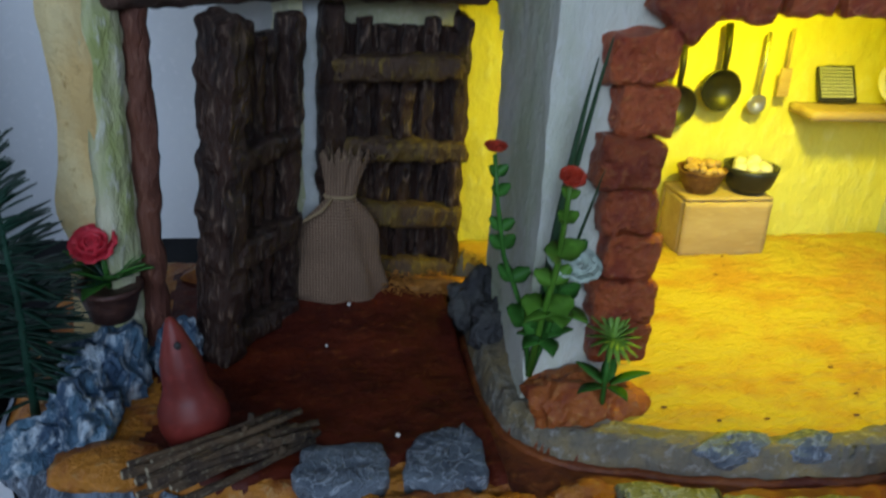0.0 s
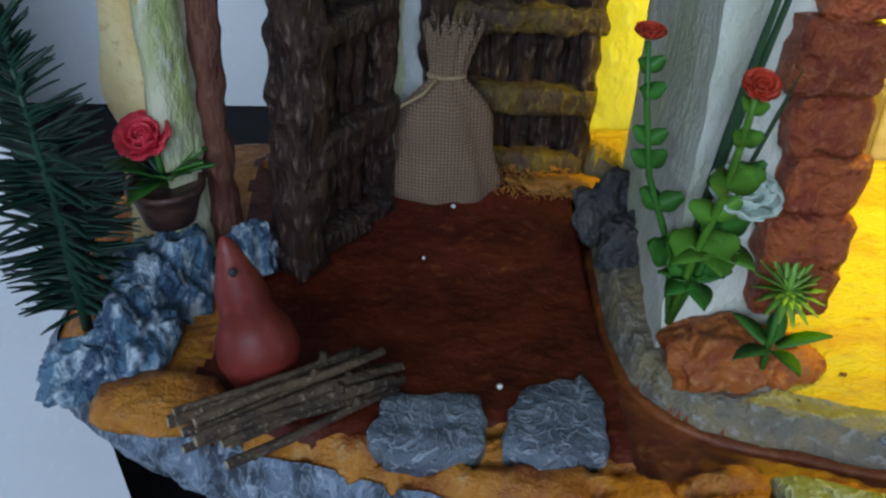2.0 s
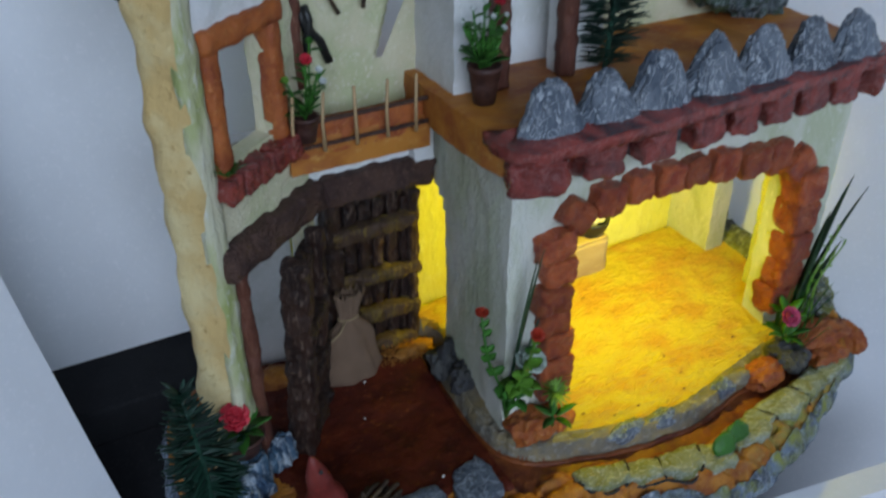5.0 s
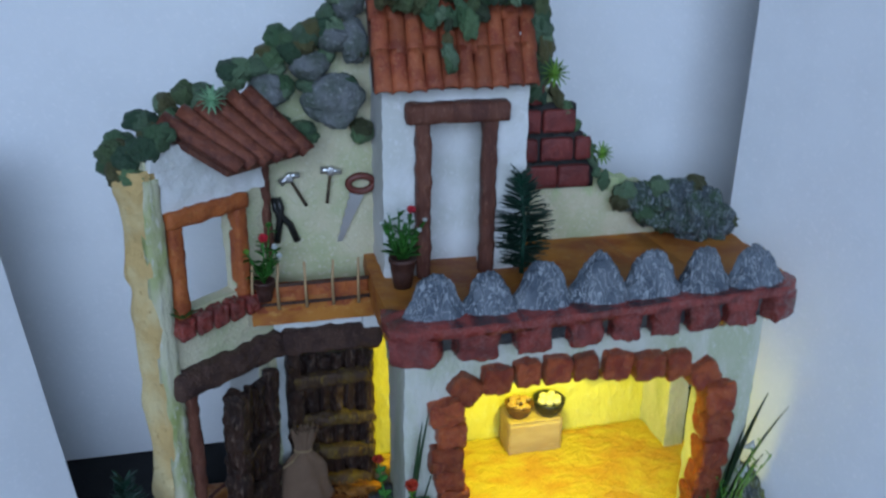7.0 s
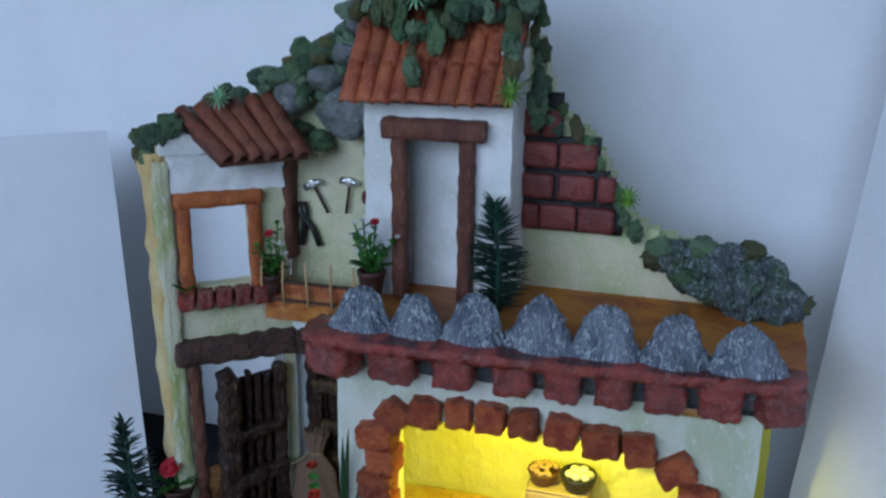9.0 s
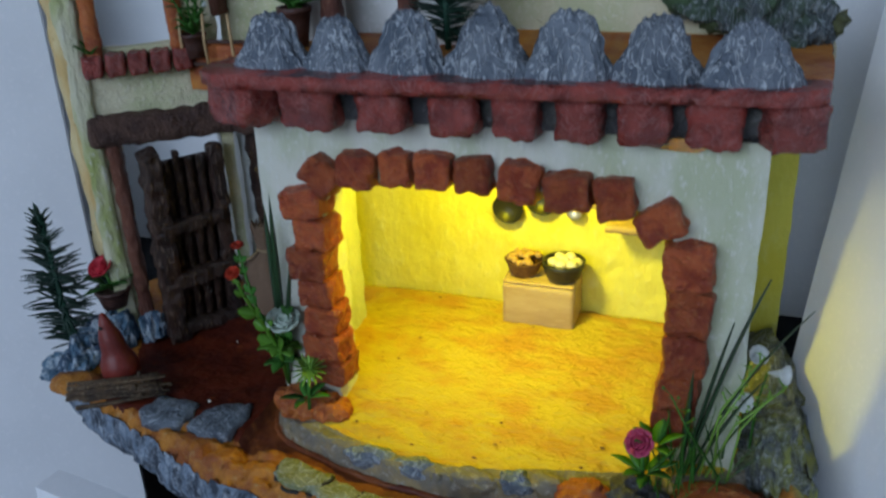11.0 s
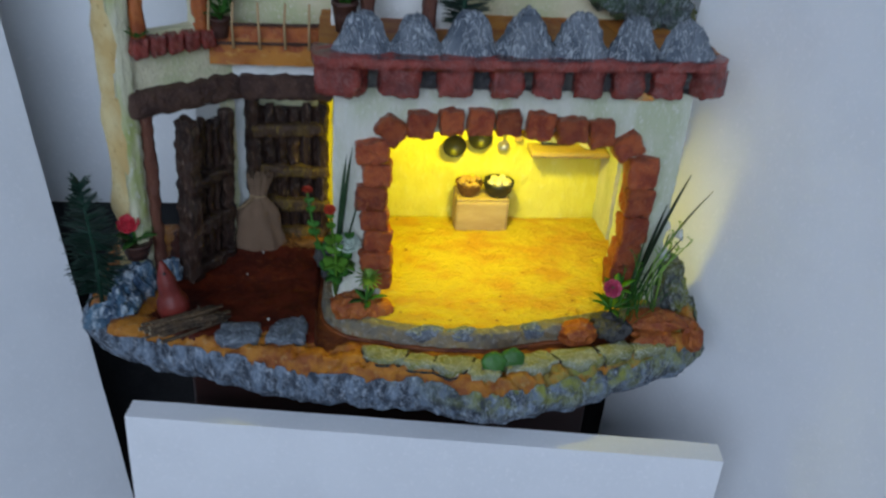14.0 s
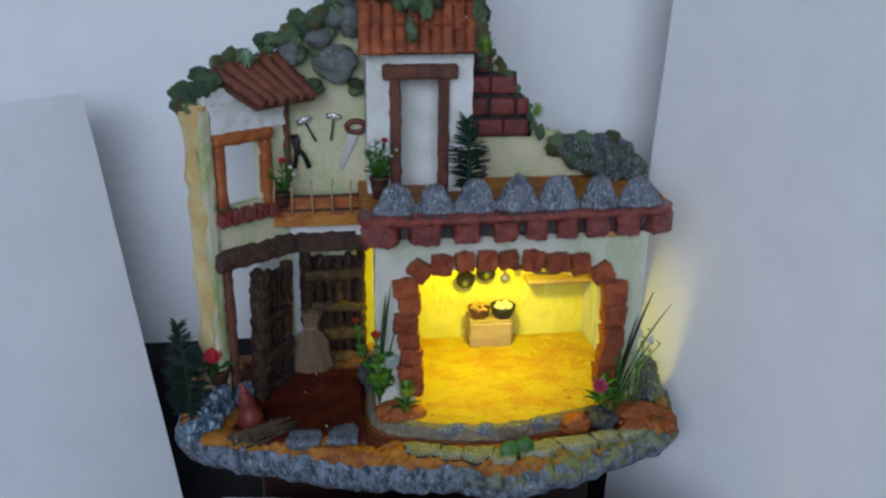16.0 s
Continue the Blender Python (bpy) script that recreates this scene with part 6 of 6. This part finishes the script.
for k in range(19):
    off = side * rnd(-.0085, .0085) * (1 if k < 10 else .6) + Vector((0, 0, (.0005 if k < 10 else .0045) + rnd(0, .0025)))
    a = a0 + off + Vector((rnd(-.004, .010), rnd(-.002, .004), 0))
    b = b0 + off * .7 + Vector((rnd(-.012, .004), rnd(-.005, .002), rnd(0, .003)))
    bm = bmesh.new()
    m1 = a.lerp(b, .35) + Vector((rnd(-.001, .001), rnd(-.001, .001), rnd(-.0005, .001)))
    m2 = a.lerp(b, .7) + Vector((rnd(-.001, .001), rnd(-.001, .001), rnd(-.0005, .001)))
    r = rnd(.0009, .0017)
    tube(bm, [a, m1, m2, b], r, r * .85, 7, .18)
    if k % 3 == 0:
        tube(bm, [m2, m2 + Vector((rnd(-.001, .002), rnd(-.001, .002), .0035))], r * .9, r * .8, 6)
    part("twig", bm, "twig", pile)
    bm = bmesh.new()
    d = (a - m1).normalized() * .0002
    tube(bm, [a - d, a + d * 1.5], r * .8, r * .75, 7)
    part("cut_end", bm, "twig_end", pile)

# ---- the kitchen ----
crate = thing("wooden_crate", (.0955, .1120, .1000), "small pale balsa crate on the kitchen floor", "crate")
for k, (z0, z1) in enumerate(((.0985, .1245),)):
    beam("side_board", (.0755, .1000, z0), (.1165, .1022, z1), "crate", crate, None, .0003, seed=k, edge=.0006)
    beam("side_board", (.0755, .1225, z0), (.1165, .1245, z1), "crate", crate, None, .0003, seed=k + 3, edge=.0006)
    beam("end_board", (.0755, .1024, z0), (.0777, .1223, z1), "crate", crate, None, .0003, seed=k + 5, edge=.0006)
    beam("end_board", (.1143, .1024, z0), (.1165, .1223, z1), "crate", crate, None, .0003, seed=k + 7, edge=.0006)
beam("lid", (.0755, .1000, .1248), (.1165, .1245, .1262), "crate", crate, None, .0002, seed=9, edge=.0005)
basket = thing("bread_basket", (.0855, .1105, .1262), "round brown basket heaped with golden bread pieces", "basket")
bm = bmesh.new()
lathe(bm, [(.0060, 0), (.0085, .004), (.0104, .0095), (.0110, .0105), (.0100, .0105), (.0078, .005), (0, .004)], (.0855, .1105, .1262), 22, .0006)
part("bowl", bm, "basket", basket)
random.seed(41)
for k in range(24):
    w, r = rnd(0, 6.28), .0085 * math.sqrt(rnd(0, 1))
    bm = bmesh.new()
    lump(bm, (.0855 + r * math.cos(w), .1105 + r * math.sin(w), .1370 + (.0085 - r) * .35 + rnd(-.0005, .0012)), (rnd(.0016, .0026), rnd(.0016, .0024), rnd(.0012, .002)), .3, .6, 2, k)
    part("bread_piece", bm, "bread", basket)
bowl = thing("egg_bowl", (.1085, .1100, .1262), "black round bowl filled with pale eggs", "bowl")
bm = bmesh.new()
lathe(bm, [(.0070, 0), (.0100, .0035), (.0116, .0090), (.0122, .0120), (.0110, .0120), (.0100, .0085), (.0080, .0050), (0, .0045)], (.1085, .1100, .1262), 24, .0003)
part("dish", bm, "black_iron", bowl)
for k, (dx, dy, dz) in enumerate(((-.0058, -.0010, .0105), (-.0010, -.0040, .0110), (.0052, -.0030, .0108), (.0030, .0034, .0125), (-.0030, .0040, .0115), (.0000, .0000, .0120), (.0070, .0020, .0100))):
    bm = bmesh.new()
    lump(bm, (.1085 + dx, .1100 + dy, .1262 + dz), (.0034, .0031, .0031), .05, .8, 3, k)
    part("egg", bm, "egg", bowl)


def pan(x, z, r, label):
    ob = thing("frying_pan", (x, .122, z), label, "pan", "pans hung on the kitchen wall")
    m = pose(0, 0, 0, 90, 0, 0)
    bm = bmesh.new()
    lathe(bm, [(r * .80, -.0050), (r * .86, -.0046), (r, -.0002), (r * 1.04, .0), (r * 1.0, .0006), (r * .93, .0002), (r * .78, -.0035), (0, -.0038)][::-1], (x, .1195, z), 26, 0, pose(0, 0, 0, 90, 0, 0))
    part("dish", bm, "black_iron", ob)
    bm = bmesh.new()
    tube(bm, [(x, .1200, z + r * .95), (x, .1195, z + r * .95 + .008), (x, .1215, z + r * .95 + .020)], .0013, .0017, 6)
    part("handle", bm, "black_iron", ob)


pan(.0735, .1620, .0088, "small black frying pan hung on the kitchen wall")
pan(.0930, .1690, .0090, "small black frying pan hung on the kitchen wall")
ladle = thing("ladle", (.1115, .122, .164), "shiny steel ladle hung on the kitchen wall", "ladle")
bm = bmesh.new()
lathe(bm, [(0, -.003), (.0030, -.0022), (.0046, 0), (.0040, .0002), (0, -.0016)], (.1115, .1205, .1630), 18, 0, pose(0, 0, 0, 90, 0, 0))
part("scoop", bm, "steel", ladle)
bm = bmesh.new()
tube(bm, [(.1115, .1208, .1670), (.1118, .1205, .180), (.1122, .1215, .194)], .0008, .0010, 6)
part("handle", bm, "steel", ladle)
spat = thing("spatula", (.1225, .122, .170), "wooden spatula hung on the kitchen wall", "spatula")
bm = bmesh.new()
box(bm, (.1198, .1195, .1665), (.1252, .1208, .1790), bevel=.0005)
part("paddle", bm, "crate", spat)
bm = bmesh.new()
tube(bm, [(.1225, .1202, .179), (.1230, .1210, .196)], .0009, .0009, 6)
part("handle", bm, "crate", spat)
shelf = thing("wall_shelf", (.1620, .117, .160), "pale wooden shelf on the kitchen wall", "shelf")
beam("shelf_board", (.1310, .1060, .1590), (.1925, .1265, .1630), "crate", shelf, None, .0003, seed=2, edge=.0006)
tray = thing("patterned_tray", (.150, .116, .163), "black-edged tray with a white speckled surface on the shelf", "tray")
m = pose(.1505, .1200, .1645, -28, 0, 0)
bm = bmesh.new()
box(bm, (-.0095, -.0008, 0), (.0095, .0010, .0170), bevel=.0004, m=m)
part("frame", bm, "black_iron", tray)
bm = bmesh.new()
random.seed(4)
for i in range(11):
    for j in range(9):
        box(bm, (-.0082 + i * .0015, -.0013, .0018 + j * .0016), (-.0082 + i * .0015 + .0010, -.0008, .0018 + j * .0016 + .0010), m=m)
part("speckles", bm, "white", tray)
plate = thing("plate", (.176, .117, .163), "pale round plate leaning on the shelf", "plate")
bm = bmesh.new()
lathe(bm, [(0, -.0010), (.0060, -.0010), (.0100, .0008), (.0104, .0014), (.0060, 0), (0, 0)], (.1775, .1190, .1725), 24, 0, pose(0, 0, 0, 62, 0, 0))
part("disc", bm, "egg", plate)

# ---- tools on the upper wall ----
def on_wall(bm, m):
    bmesh.ops.transform(bm, matrix=m, verts=bm.verts)


for k, (x, z, turn) in enumerate(((-.0715, .3195, -28), (-.0465, .3225, 8))):
    ob = thing("hammer", (x, .104, z), "small steel hammer with a wooden handle on the wall", "hammer", "hammers on the wall")
    m = pose(x, .1035, z, 0, turn, 0)
    bm = bmesh.new()
    tube(bm, [(0, 0, .001), (0, 0, -.0200)], .0009, .0011, 7)
    on_wall(bm, m)
    part("handle", bm, "twig", ob)
    bm = bmesh.new()
    tube(bm, [(-.0062, 0, .0008), (-.0030, 0, .0012), (.0030, 0, .0012), (.0064, -.0002, .0010 if k else -.001)], .0024, .0019, 9)
    box(bm, (-.0020, -.0026, -.0014), (.0020, .0026, .0038), bevel=.0005)
    on_wall(bm, m)
    part("head", bm, "steel", ob)
ob = thing("pliers", (-.0765, .104, .290), "black iron pliers hanging on the wall", "pliers")
for sgn in (-1, 1):
    bm = bmesh.new()
    tube(bm, [(-.0805 + sgn * .0012, .1035, .3080), (-.0795 + sgn * .0018, .1030, .3010), (-.0785, .1030, .2970), (-.0765 - sgn * .0035 + .0005, .1030, .2900), (-.0750 - sgn * .0062, .1035, .2790)], .0021, .0021, 8, .1)
    part("jaw", bm, "black_iron", ob)
bm = bmesh.new()
lump(bm, (-.0786, .1025, .2972), (.0030, .0016, .0030), .1, .8, 2)
part("pivot", bm, "black_iron", ob)
saw = thing("hand_saw", (-.0350, .104, .300), "hand saw with a steel blade and red-brown grip on the wall", "saw")
bm = bmesh.new()
pts = [(-.0335, .3110), (-.0262, .3065)]
edge = []
tipx, tipz = -.0425, .2770
for j in range(13):
    f = j / 12
    edge.append((-.0335 + (tipx - .0010 + .0335) * f - (.0009 if j % 2 else 0), .3110 + (tipz - .3110) * f))
loop = edge + [(tipx + .0016, tipz - .0004), (-.0262, .3065)]
fr = [bm.verts.new((x, .1030, z)) for x, z in loop]
bk = [bm.verts.new((x, .1038, z)) for x, z in loop]
bm.faces.new(fr[::-1])
bm.faces.new(bk)
for j in range(len(loop)):
    k = (j + 1) % len(loop)
    bm.faces.new((fr[j], fr[k], bk[k], bk[j]))
bmesh.ops.recalc_face_normals(bm, faces=bm.faces)
part("saw_blade", bm, "steel", saw, "polished steel blade with teeth", smooth=False)
bm = bmesh.new()
cx, cz = -.0280, .3145
tube(bm, [(cx + .0068 * math.cos(2 * math.pi * k / 16) * 1.15, .1025, cz + .0050 * math.sin(2 * math.pi * k / 16)) for k in range(17)], .0023, .0023, 8)
part("grip", bm, "saw_grip", saw)
